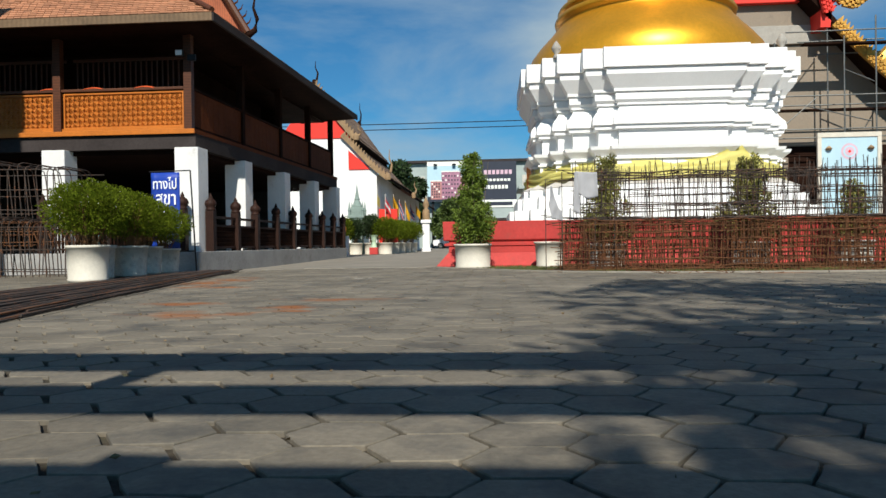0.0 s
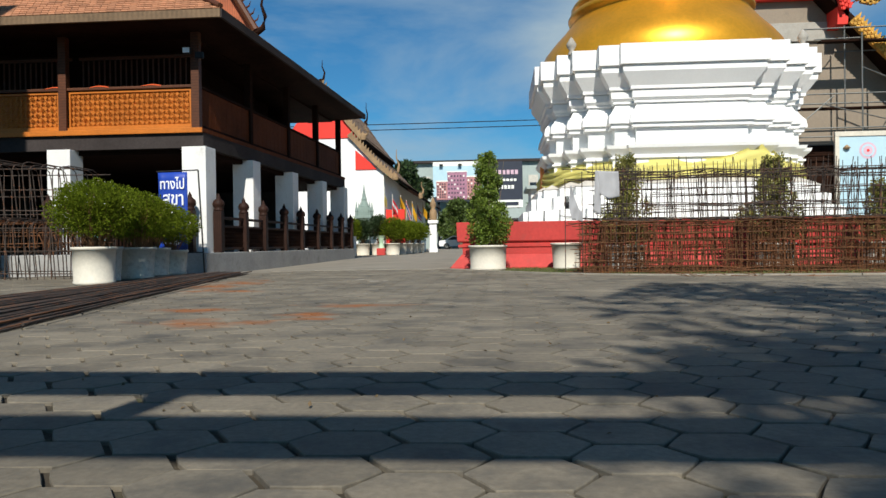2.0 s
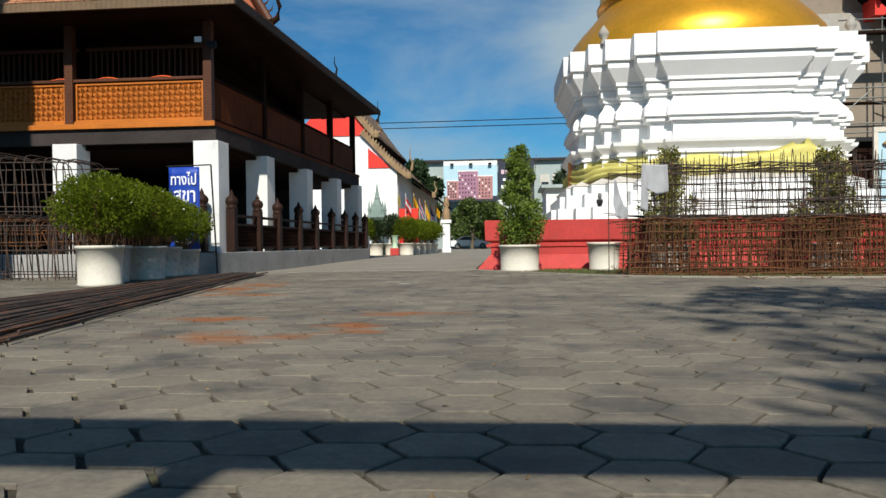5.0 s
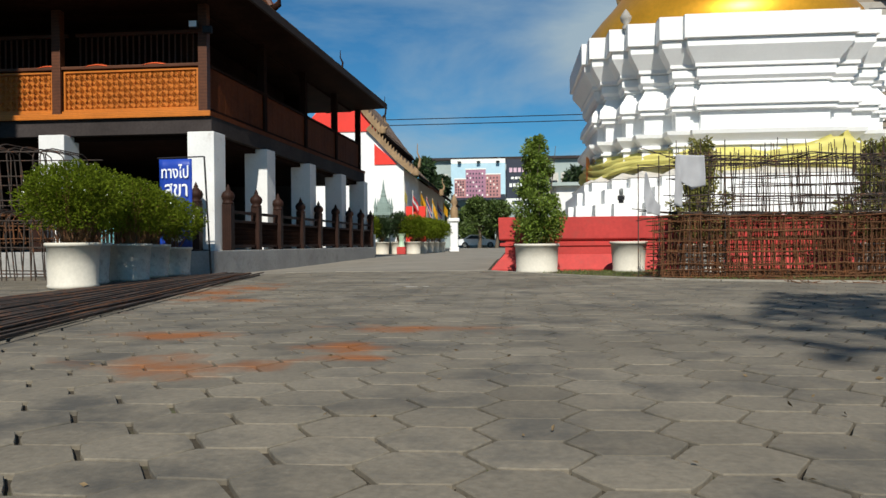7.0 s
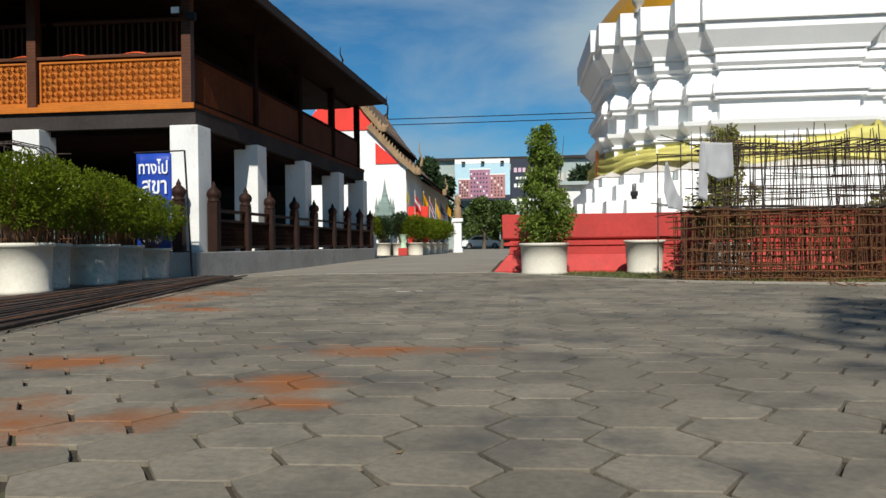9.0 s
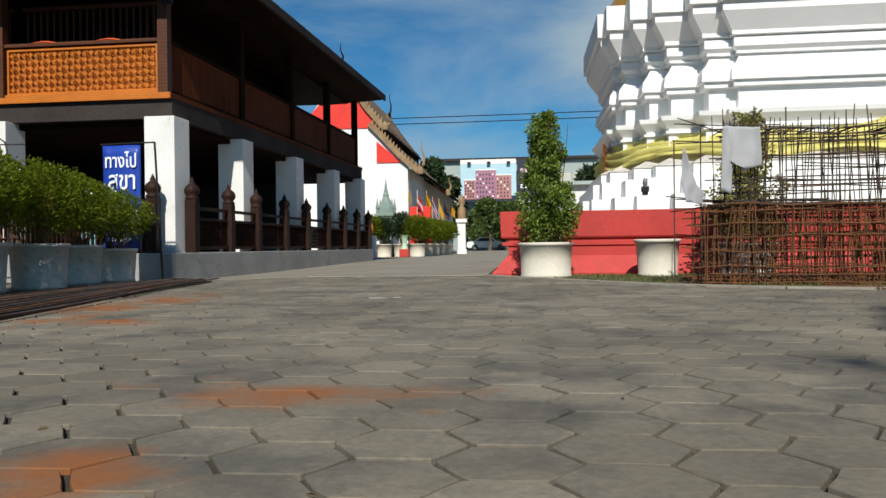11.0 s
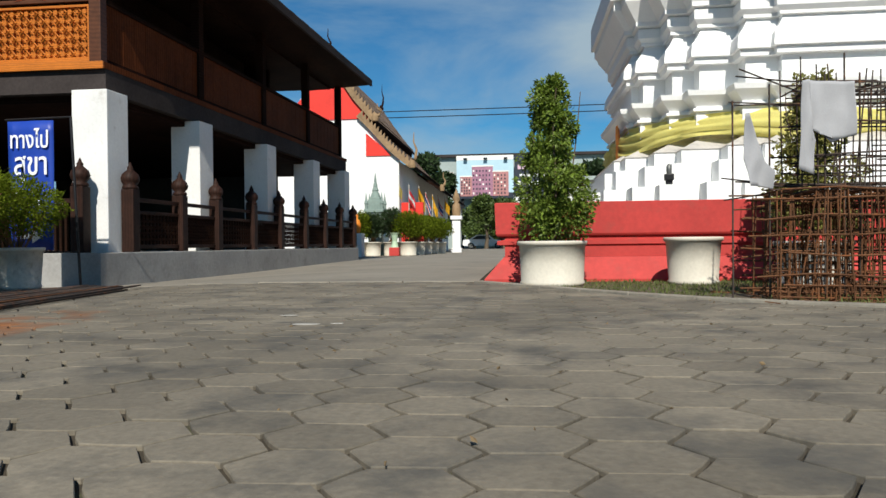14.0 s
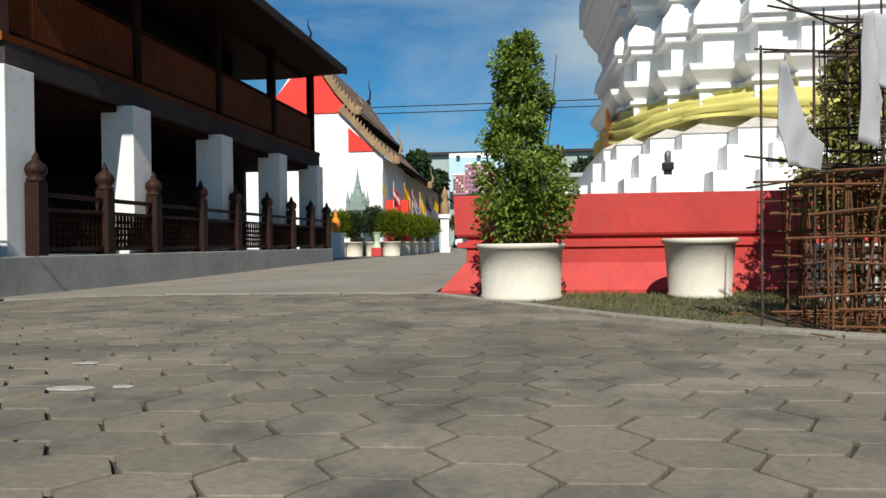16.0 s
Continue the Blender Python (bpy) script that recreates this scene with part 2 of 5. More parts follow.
CEMENT = mat("raw_cement_band", (0.34, 0.32, 0.28), 0.9, var=0.15, big=1.2, fine=15, bump=0.15)
GILT = mat("gilt_ornament", (0.62, 0.33, 0.06), 0.45, metal=0.5, var=0.3, big=5, fine=25, bump=0.3)
STONE_GREEN = mat("green_grey_stone", (0.22, 0.29, 0.26), 0.8, var=0.2, big=2, fine=18, bump=0.2)
OLDGOLD = mat("weathered_carved_wood", (0.29, 0.19, 0.10), 0.8, var=0.3, big=3, fine=15, bump=0.3)
FASCIA = mat("tan_fascia_board", (0.17, 0.108, 0.058), 0.7, var=0.25, big=1, fine=20, bump=0.15, wave=("X", 3.0, 0.2))
# Separate tone for the hall's long side; its shade is put into the colour.
SIDEWOOD = mat("shaded_side_red_boards", (0.125, 0.036, 0.012), 0.65, var=0.25, big=1.0, fine=16, bump=0.1, wave=("Y", 5.0, 0.3), spec=0.03)
GABLEW = mat("orange_red_gable_board", (0.38, 0.10, 0.035), 0.6, var=0.25, big=2, fine=12, bump=0.2, wave=("X", 5.0, 0.3))
# Plaster carries the shade of the open ground floor in its colour.
INTERIOR = mat("shade_dark_interior_plaster", (0.07, 0.064, 0.058), 0.9, var=0.2, big=0.8, fine=12, bump=0.1)
GREYB = mat("grey_green_facade", (0.34, 0.40, 0.38), 0.8, var=0.12, big=0.3, fine=4, bump=0.05)
DARKGLASS = mat("dark_window_glass", (0.02, 0.025, 0.03), 0.15, var=0.2, bump=0)
CLOTHRED = mat("orange_red_cloth", (0.60, 0.085, 0.02), 0.8, var=0.15, big=4, fine=60, bump=0.05)
SAFFRON = mat("saffron_robe_cloth", (0.70, 0.22, 0.02), 0.7, var=0.1, bump=0.05)
CARWHITE = mat("white_car_paint", (0.72, 0.73, 0.74), 0.25, var=0.03, bump=0)
TYRE = mat("tyre_rubber", (0.02, 0.02, 0.02), 0.8, var=0.1, bump=0.1)
SKYBLUE = mat("pale_blue_print", (0.42, 0.60, 0.68), 0.6, var=0.06, bump=0)
PINK = mat("pink_print", (0.62, 0.42, 0.50), 0.6, var=0.08, bump=0)
DARKPRINT = mat("dark_navy_print", (0.022, 0.028, 0.045), 0.5, var=0.1, bump=0)
BRICKMAUVE = mat("mauve_building_print", (0.36, 0.17, 0.24), 0.6, var=0.2, big=2, fine=6, bump=0)
BRICKPINK = mat("pink_building_print", (0.44, 0.20, 0.19), 0.6, var=0.2, big=2, fine=6, bump=0)


# ---- building helpers ----
def box(bm, x0, x1, y0, y1, z0, z1, bevel=0.0):
    vs = [bm.verts.new((x, y, z)) for z in (z0, z1) for y in (y0, y1) for x in (x0, x1)]
    fs = [bm.faces.new([vs[i] for i in f]) for f in ((0, 2, 3, 1), (4, 5, 7, 6), (0, 1, 5, 4), (2, 6, 7, 3), (0, 4, 6, 2), (1, 3, 7, 5))]
    if bevel:
        es = {e for f in fs for e in f.edges}
        bmesh.ops.bevel(bm, geom=list(es), offset=bevel, segments=2, affect="EDGES", profile=0.6)
    return vs


def boxed(x0, x1, y0, y1, z0, z1, bevel=0.0):
    bm = bmesh.new()
    box(bm, x0, x1, y0, y1, z0, z1, bevel)
    return bm


def finish(bm, smooth=False):
    bmesh.ops.recalc_face_normals(bm, faces=bm.faces)
    if smooth:
        for f in bm.faces:
            f.smooth = True
    return bm


def as_mesh(name, bm, material, smooth=False):
    finish(bm, smooth)
    me = bpy.data.meshes.new(name)
    bm.to_mesh(me)
    bm.free()
    for m in material if isinstance(material, (list, tuple)) else [material]:
        me.materials.append(m)
    return me


def part(name, bm, material, parent, label="", smooth=False):
    ob = new(name, as_mesh(name, bm, material, smooth))
    ob.parent = parent
    return tagged(ob, label)


def solid(name, bm, material, label, category, kind="", group="", smooth=False):
    return tagged(new(name, as_mesh(name, bm, material, smooth)), label, category, group, kind)


def thing(name, at, label, category, group="", kind="", rz=0):
    ob = new(name)
    ob.empty_display_size = 0.2
    ob.matrix_basis = pose(*at, 0, 0, rz)
    return tagged(ob, label, category, group, kind)


def lathe(profile, seg=32, bm=None, cx=0, cy=0, wobble=0.0):
    """Turn (radius, height) pairs about z."""
    bm = bm or bmesh.new()
    rings = []
    for r, z in profile:
        if r < 1e-5:
            rings.append([bm.verts.new((cx, cy, z))] * seg)
            continue
        ring = []
        for i in range(seg):
            a = 2 * math.pi * i / seg
            k = 1 + wobble * noise.noise((math.cos(a) * 1.5, math.sin(a) * 1.5, z * 3))
            ring.append(bm.verts.new((cx + r * k * math.cos(a), cy + r * k * math.sin(a), z)))
        rings.append(ring)
    for a, b in zip(rings, rings[1:]):
        for i in range(seg):
            j = (i + 1) % seg
            q = []
            for v in (a[i], a[j], b[j], b[i]):
                if v not in q:
                    q.append(v)
            if len(q) > 2:
                bm.faces.new(q)
    return bm


def tube(bm, pts, r, seg=6, taper=1.0):
    """A rod along points, its end at taper times the radius."""
    pts = [Vector(p) for p in pts]
    rings = []
    n = len(pts)
    for i, p in enumerate(pts):
        d = (pts[min(i + 1, n - 1)] - pts[max(i - 1, 0)]).normalized()
        up = Vector((0, 0, 1)) if abs(d.z) < 0.9 else Vector((1, 0, 0))
        u = d.cross(up).normalized()
        v = d.cross(u)
        k = r * (1 + (taper - 1) * i / max(1, n - 1))
        rings.append([bm.verts.new(p + (u * math.cos(2 * math.pi * j / seg) + v * math.sin(2 * math.pi * j / seg)) * k) for j in range(seg)])
    for a, b in zip(rings, rings[1:]):
        for j in range(seg):
            bm.faces.new((a[j], a[(j + 1) % seg], b[(j + 1) % seg], b[j]))
    bm.faces.new(rings[0][::-1])
    bm.faces.new(rings[-1])
    return bm


def rods(name, segs, r, material, parent, label="", kind="", seg=5):
    """Many straight rods in one part: rows of (start, end)."""
    verts, faces = [], []
    for a, b in segs:
        a, b = Vector(a), Vector(b)
        d = (b - a).normalized()
        up = Vector((0, 0, 1)) if abs(d.z) < 0.9 else Vector((1, 0, 0))
        u = d.cross(up).normalized() * r
        v = d.cross(u)
        k = len(verts)
        for p in (a, b):
            for j in range(seg):
                w = 2 * math.pi * j / seg
                verts.append(p + u * math.cos(w) + v * math.sin(w))
        for j in range(seg):
            faces.append((k + j, k + (j + 1) % seg, k + seg + (j + 1) % seg, k + seg + j))
    me = bpy.data.meshes.new(name)
    me.from_pydata(verts, [], faces)
    me.materials.append(material)
    ob = new(name, me)
    ob.parent = parent
    return tagged(ob, label, kind=kind)


def extrude_outline(outline, y0, y1, bm=None, swap=False):
    """A flat outline of (x, z) given thickness from y0 to y1 (swap: outline of (y, z), thickness along x)."""
    bm = bm or bmesh.new()
    put = (lambda a, z, d: (d, a, z)) if swap else (lambda a, z, d: (a, d, z))
    f = [bm.verts.new(put(a, z, y0)) for a, z in outline]
    b = [bm.verts.new(put(a, z, y1)) for a, z in outline]
    bm.faces.new(f)
    bm.faces.new(b[::-1])
    n = len(f)
    for i in range(n):
        bm.faces.new((f[i], b[i], b[(i + 1) % n], f[(i + 1) % n]))
    return bm


def leaves(name, spots, size, material, parent, rng, label="", kind="stuff", droop=0.3, narrow=0.5):
    """Small folded leaves at the given spots, each with a random turn; spots are (point, outward direction)."""
    n = len(spots)
    verts, faces = [], []
    for p, out in spots:
        d = Vector(out) + Vector((rng.gauss(0, 0.6), rng.gauss(0, 0.6), rng.gauss(0, 0.6) - droop * 0.3))
        d.normalize()
        s = d.cross(Vector((rng.gauss(0, 1), rng.gauss(0, 1), rng.gauss(0, 1)))).normalized()
        nn = d.cross(s)
        L = size * rng.uniform(0.6, 1.3)
        w = L * narrow * 0.5
        k = len(verts)
        p = Vector(p)
        verts += [p, p + d * L * 0.5 + s * w + nn * w * 0.4, p + d * L, p + d * L * 0.5 - s * w + nn * w * 0.4]
        faces += [(k, k + 1, k + 2), (k, k + 2, k + 3)]
    me = bpy.data.meshes.new(name)
    me.from_pydata(verts, [], faces)
    me.materials.append(material)
    ob = new(name, me)
    ob.parent = parent
    return tagged(ob, label, kind=kind)


# ---- ground ----
def sheet(name, pts, z, material, label, category):
    bm = bmesh.new()
    bm.faces.new([bm.verts.new((x, y, z)) for x, y in pts])
    return solid(name, bm, material, label, category, kind="structure")


def soft(u):
    u = max(0.0, min(1.0, u))
    return u * u * (3 - 2 * u)


def gz(x, y):
    """The ground falls a hand's width towards the hall's plinth, less so further down the lane."""
    return -0.10 * soft((-3.4 - x) / 2.4) * soft((y - 12.2) / 3.0) * (1 - 0.85 * soft((y - 17) / 11))


def terrain(name, xs, ys, drop, keep, material, label, category):
    """One sheet over a grid of the given lines, following the fall of the ground."""
    bm = bmesh.new()
    at = {}

    def corner(i, j):
        if (i, j) not in at:
            at[i, j] = bm.verts.new((xs[i], ys[j], gz(xs[i], ys[j]) - drop))
        return at[i, j]

    for i in range(len(xs) - 1):
        for j in range(len(ys) - 1):
            if keep((xs[i] + xs[i + 1]) / 2, (ys[j] + ys[j + 1]) / 2):
                bm.faces.new((corner(i, j), corner(i + 1, j), corner(i + 1, j + 1), corner(i, j + 1)))
    return solid(name, bm, material, label, category, kind="structure", smooth=True)


terrain("ground", [-900, -60, -20, -9] + [-7 + 0.4 * i for i in range(11)] + [0, 8, 60, 900], [-900, -60, 0, 8] + [12 + 0.5 * j for j in range(34)] + [34, 60, 200, 1500], 0.013,
        lambda x, y: True, JOINT, "sandy ground under the paving and beyond the yard", "ground")
terrain("road", [-40, -20, -9] + [-7 + 0.4 * i for i in range(10)] + [-2.4, -1.15, 6, 20], [13.95] + [14.2 + 0.4 * j for j in range(21)] + [22.6] + [23 + 0.5 * j for j in range(14)] + [30.5, 40, 80, 160], 0.0,
        lambda x, y: -9 < x < (-1.15 if y < 22.6 else 20) or (y > 30.4 and x > -40), ASPHALT, "worn grey concrete lane between the temple buildings", "road")

part_line = bmesh.new()
for i in range(5):
    box(part_line, -5.4 + 0.85 * i, -4.56 + 0.85 * i, 13.88, 14.0, gz(-5.0 + 0.85 * i, 13.9) - 0.03, gz(-5.0 + 0.85 * i, 13.9) + 0.008, 0.004)
solid("threshold", part_line, KERB, "flush pale concrete edging between paving and lane", "kerb", kind="structure")

# ---- white and gold chedi on its red platform ----
CX, CY = 3.88, 18.10
GROW = Matrix.Translation((0.01, 0.45, 0.88)) @ Matrix.Diagonal((1, 1, 1.015, 1)) @ Matrix.Translation((0, 0, -0.88))   # sets the chedi back on its platform
STEPS = [(0.42, 0.13), (0.51, 0.35), (0.30, 0.31), (0.32, 0.53), (0.11, 0.43)]


def redented(o, half=1.50):
    """The stepped square plan, drawn in by o."""
    x, y = half, half + sum(s[1] for s in STEPS)
    corner = [(x, y)]
    for dx, dy in STEPS:
        y -= dy
        corner.append((x, y))
        x += dx
        corner.append((x, y))
    corner.append((x, y - 0.0))
    pts = []
    seen = [corner[0]]
    for c in corner[1:]:
        if (Vector(c) - Vector(seen[-1])).length > 1e-4:
            seen.append(c)
    q = [(a - o, b - o) for a, b in seen]
    quads = [q, [(a, -b) for a, b in q][::-1], [(-a, -b) for a, b in q], [(-a, b) for a, b in q][::-1]]
    for k in quads:
        pts += k
    return pts


def stacked(profile, bm=None, cap=True):
    bm = bm or bmesh.new()
    rings = []
    for z, o in profile:
        rings.append([bm.verts.new((CX + x, CY + y, z)) for x, y in redented(o)])
    n = len(rings[0])
    for a, b in zip(rings, rings[1:]):
        for i in range(n):
            bm.faces.new((a[i], a[(i + 1) % n], b[(i + 1) % n], b[i]))
    if cap:
        bm.faces.new(rings[-1])
        bm.faces.new(rings[0][::-1])
    bm.transform(GROW)
    return bm


chedi = thing("chedi", (0, 0, 0), "whitewashed stepped chedi with gilded bell on a red platform", "stupa")
part("terrace", stacked([(0.86, -0.32), (1.17, -0.32), (1.175, -0.12), (1.46, -0.12), (1.465, 0.04), (1.65, 0.04)]), WHITE, chedi, "whitewashed terrace of three stepped tiers")
part("coping", stacked([(1.652, 0.03), (1.66, 0.02), (1.84, 0.36), (2.0, 0.36)]), COPING, chedi, "weathered grey sloping coping")
part("body", stacked([(1.95, 0.30), (2.20, 0.30), (2.20, 0.25), (2.24, 0.25), (2.24, 0.30), (2.27, 0.30), (2.40, 0.17), (2.47, 0.15), (2.47, 0.36), (2.84, 0.36), (2.84, 0.27),
                      (2.93, 0.27), (2.93, 0.22), (2.98, 0.22), (3.10, 0.24), (3.22, 0.33), (3.32, 0.38), (3.35, 0.38), (3.35, 0.33), (3.39, 0.33), (3.39, 0.34), (3.45, 0.28),
                      (3.58, 0.28), (3.60, 0.31), (3.62, 0.24), (3.68, 0.24), (3.94, 0.06), (4.08, 0.06), (4.08, 0.0), (4.49, 0.0)]), WHITE, chedi, "whitewashed redented body with bands of moulding")
bell = lathe([(2.95, 4.47), (2.95, 4.55), (2.93, 4.75), (2.82, 5.0), (2.62, 5.25), (2.38, 5.5), (2.2, 5.72), (2.12, 5.82), (2.12, 5.86), (2.2, 5.9), (2.22, 5.97), (2.18, 6.04), (2.1, 6.06), (2.06, 6.1),
              (2.1, 6.14), (2.14, 6.2), (2.1, 6.27), (2.0, 6.3), (1.93, 6.4), (1.8, 6.9), (1.65, 7.6), (1.3, 8.3), (0.8, 8.7), (0.8, 9.1), (0.5, 9.3), (0.12, 12.0), (0, 12.2)], 64, cx=CX, cy=CY)
bell.transform(GROW)
part("bell", bell, GOLD, chedi, "gilded bell with ring mouldings", smooth=True)
for sx, sy in ((-1, -1), (1, -1), (-1, 1), (1, 1)):
    bud = lathe([(0.07, 4.47), (0.07, 4.52), (0.04, 4.56), (0.1, 4.64), (0.11, 4.7), (0.05, 4.8), (0, 4.86)], 12, cx=CX + sx * 2.42, cy=CY + sy * 2.5)
    bud.transform(GROW)
    part("lotus_bud_finial", bud, CEMENT, chedi, "small grey lotus bud finial", smooth=True)

# red platform: a moulded profile carried round a rectangle
RX0, RX1, RY0, RY1 = -0.87, 9.6, 13.98, 22.4


def west(o):
    """The end wall's mouldings are cut deeper than those of the front."""
    return o if o > 0.05 else o - 0.06


def rounded_base(profile):
    bm = bmesh.new()
    rings = [[bm.verts.new((x, y, z)) for x, y in ((RX0 - west(o), RY0 - o), (RX1 + o, RY0 - o), (RX1 + o, RY1 + o), (RX0 - west(o), RY1 + o))] for o, z in profile]
    for a, b in zip(rings, rings[1:]):
        for i in range(4):
            bm.faces.new((a[i], a[(i + 1) % 4], b[(i + 1) % 4], b[i]))
    bm.faces.new(rings[-1])
    return bm


platform = thing("red_platform", (0, 0, 0), "red painted masonry platform with moulded sides", "platform")
part("flared_foot", rounded_base([(0.20, -0.04), (0.20, 0.03), (0.05, 0.27), (-0.3, 0.27)]), RED, platform, "sloping red foot")
part("waist", rounded_base([(0.035, 0.272), (0.035, 0.40), (0.06, 0.41), (0.06, 0.455), (0.03, 0.465), (0.03, 0.50), (-0.3, 0.50)]), RED, platform, "recessed red waist with a roll")
part("cap", rounded_base([(-0.3, 0.502), (0.055, 0.502), (0.065, 0.512), (0.075, 0.53), (0.085, 0.872), (0.077, 0.88), (-0.3, 0.88)]), RED, platform, "upright red cap course")
# Unseen from below; grey slab added to keep red bounce off the chedi.
part("top_slab", boxed(RX0 + 0.12, RX1 - 0.12, RY0 + 0.12, RY1 - 0.12, 0.86, 0.884), CEMENT, platform, "unseen grey top added against red bounce")


# ---- potted plants ----
def pot(parent, r, h, material, rim=0.022, taper=0.95):
    p = lathe([(0, 0.0), (r * taper, 0.0), (r * taper + 0.012, 0.035), (r * taper, 0.05), (r * (taper + 1) / 2, h * 0.5), (r, h - rim * 2), (r + rim * 0.7, h - rim * 1.9), (r + rim, h - rim), (r + rim, h - 0.006),
               (r + rim * 0.5, h), (r - 0.03, h - 0.004), (r - 0.045, h - 0.05)], 40, wobble=0.01)
    part("pot", p, material, parent, smooth=True)
    part("soil", lathe([(r - 0.04, h - 0.06), (r * 0.5, h - 0.045), (0, h - 0.04)], 24, wobble=0.05), SOIL, parent, "dark soil")


def column_tree(at, height, width, seed, material, pot_mat, label, group, r=0.32, h=0.42, n=5200, leaf=0.055):
    """A potted tree with a tall uneven crown of small leaves."""
    rng = random.Random(seed)
    t = thing("potted_tree", (*at, 0), label, "potted plant", group)
    pot(t, r, h, pot_mat)
    bm = bmesh.new()
    for i in range(7):
        a = rng.uniform(0, 6.28)
        b = rng.uniform(0.03, 0.10)
        pts = [(b * math.cos(a), b * math.sin(a), h - 0.06)]
        x, y = pts[0][:2]
        for k in range(1, 7):
            x += rng.gauss(0, 0.035) + 0.02 * math.cos(a)
            y += rng.gauss(0, 0.035) + 0.02 * math.sin(a)
            pts.append((x, y, h - 0.06 + (height - h) * 0.92 * k / 6))
        tube(bm, pts, 0.014, 6, 0.3)
    part("trunk", bm, BARK, t, "several thin grey stems")
    spots = []
    clumps = []
    for i in range(120):
        u = ((i + 0.5) / 120) ** 1.2
        z = h + 0.10 + (height - h - 0.2) * u
        prof = width * (0.78 + 0.22 * math.sin(math.pi * min(1, u * 2.2))) * (1 - 0.74 * u ** 1.75) * rng.uniform(0.78, 1.16)
        a = rng.uniform(0, 6.28)
        rr = prof * rng.uniform(0.1, 0.9)
        clumps.append((Vector((rr * math.cos(a), rr * math.sin(a), z)), rng.uniform(0.06, 0.15) * (1.1 - 0.35 * u)))
    for i in range(n):
        c, s = rng.choice(clumps)
        d = Vector((rng.gauss(0, 1), rng.gauss(0, 1), rng.gauss(0, 1)))
        d.normalize()
        spots.append((c + d * s * rng.random() ** 0.4, (d + Vector((c.x, c.y, 0)) * 1.5).normalized()))
    leaves("crown", spots, leaf, material, t, rng, "small green leaves in uneven clumps")
    return t


def round_bush(at, height, width, seed, material, pot_mat, label, group, r=0.33, h=0.42, n=6000, leaf=0.045, flowers=16, pot_taper=0.91):
    """A potted bush: many upright twigs, a leafy dome on top and thinner foliage lower down."""
    rng = random.Random(seed)
    t = thing("potted_bush", (*at, gz(*at)), label, "potted plant", group)
    pot(t, r, h, pot_mat, taper=pot_taper)
    bm = bmesh.new()
    mid = Vector((0, 0, h + (height - h) * 0.52))
    for i in range(46):
        a = rng.uniform(0, 6.28)
        q = rng.uniform(0.1, 0.86)
        e = Vector((math.cos(a) * width * q, math.sin(a) * width * q, h + (height - h) * rng.uniform(0.55, 0.92) * (1 - 0.25 * q)))
        s = Vector((math.cos(a) * 0.12 * rng.random(), math.sin(a) * 0.12 * rng.random(), h - 0.06))
        tube(bm, [s, s.lerp(e, 0.45) + Vector((rng.gauss(0, 0.03), rng.gauss(0, 0.03), 0.06)), e], rng.uniform(0.004, 0.009), 4, 0.4)
    part("trunk", bm, TWIG, t, "many thin reddish-brown stems")
    spots = []
    off = Vector((seed * 3.1, seed * 1.7, 0))
    while len(spots) < n:
        d = Vector((rng.gauss(0, 1), rng.gauss(0, 1), rng.gauss(0, 1)))
        d.normalize()
        lump = 0.88 + 0.22 * noise.noise(d * 2.5 + off) + 0.14 * noise.noise(d * 7 + off)
        k = lump * (1 - 0.8 * rng.random() ** 1.9)
        hz = (height - mid.z) if d.z > 0 else (mid.z - h - 0.02) * (0.98 if math.hypot(d.x, d.y) > 0.5 else 0.75)
        p = mid + Vector((d.x * width * k, d.y * width * k, d.z * hz * k))
        if rng.random() > 0.30 + 0.9 * soft((p.z - h) / (height - h) * 1.5) or noise.noise(p * 9 + off) < -0.28:
            continue
        spots.append((p, d + Vector((0, 0, 0.5))))
    leaves("crown", spots, leaf, material, t, rng, "dense small bright leaves")
    if flowers:
        fs = []
        for i in range(flowers):
            d = Vector((rng.gauss(0, 1), rng.gauss(0, 1), abs(rng.gauss(0.3, 0.8))))
            d.normalize()
            fs.append((mid + Vector((d.x * width, d.y * width, d.z * (height - mid.z))) * rng.uniform(0.8, 0.95), d))
        leaves("blossom", fs, 0.017, PETAL, t, rng, "tiny white flowers", narrow=1.0)
    return t


G1 = "potted trees before the red platform"
column_tree((-0.355, 13.12), 2.14, 0.48, 11, LEAF, POT, "tall potted evergreen in a cream cement pot beside the lane", G1, r=0.328, h=0.445, n=17000, leaf=0.046)
empty = thing("empty_pot", (1.04, 13.22, 0), "pale cement pot without a plant beside the red platform", "flower pot")
pot(empty, 0.265, 0.47, POT, taper=0.89)
column_tree((2.0, 12.75), 1.98, 0.50, 12, LEAF_DRY, POT_OLD, "potted shrub with sparse olive leaves behind the steel cage", G1, n=8500)
column_tree((4.45, 12.75), 1.92, 0.66, 13, LEAF_DRY, POT_OLD, "broad potted shrub with olive leaves behind the steel cage", G1, n=9500)
column_tree((6.3, 13.0), 1.5, 0.5, 14, LEAF_DRY, POT_OLD, "low potted shrub at the end of the platform", G1, n=3800)
G2 = "potted bushes before the timber hall"
round_bush((-5.54, 9.50), 1.44, 0.60, 21, LEAF_LIME, POT, "round flowering bush in a large cream pot", G2, r=0.265, h=0.50, n=17000, leaf=0.034, flowers=60, pot_taper=0.95)
round_bush((-5.90, 10.32), 1.44, 0.56, 25, LEAF_LIME, POT_OLD, "round flowering bush in a shaded cement pot", G2, r=0.27, h=0.50, n=12000, leaf=0.034, flowers=30)
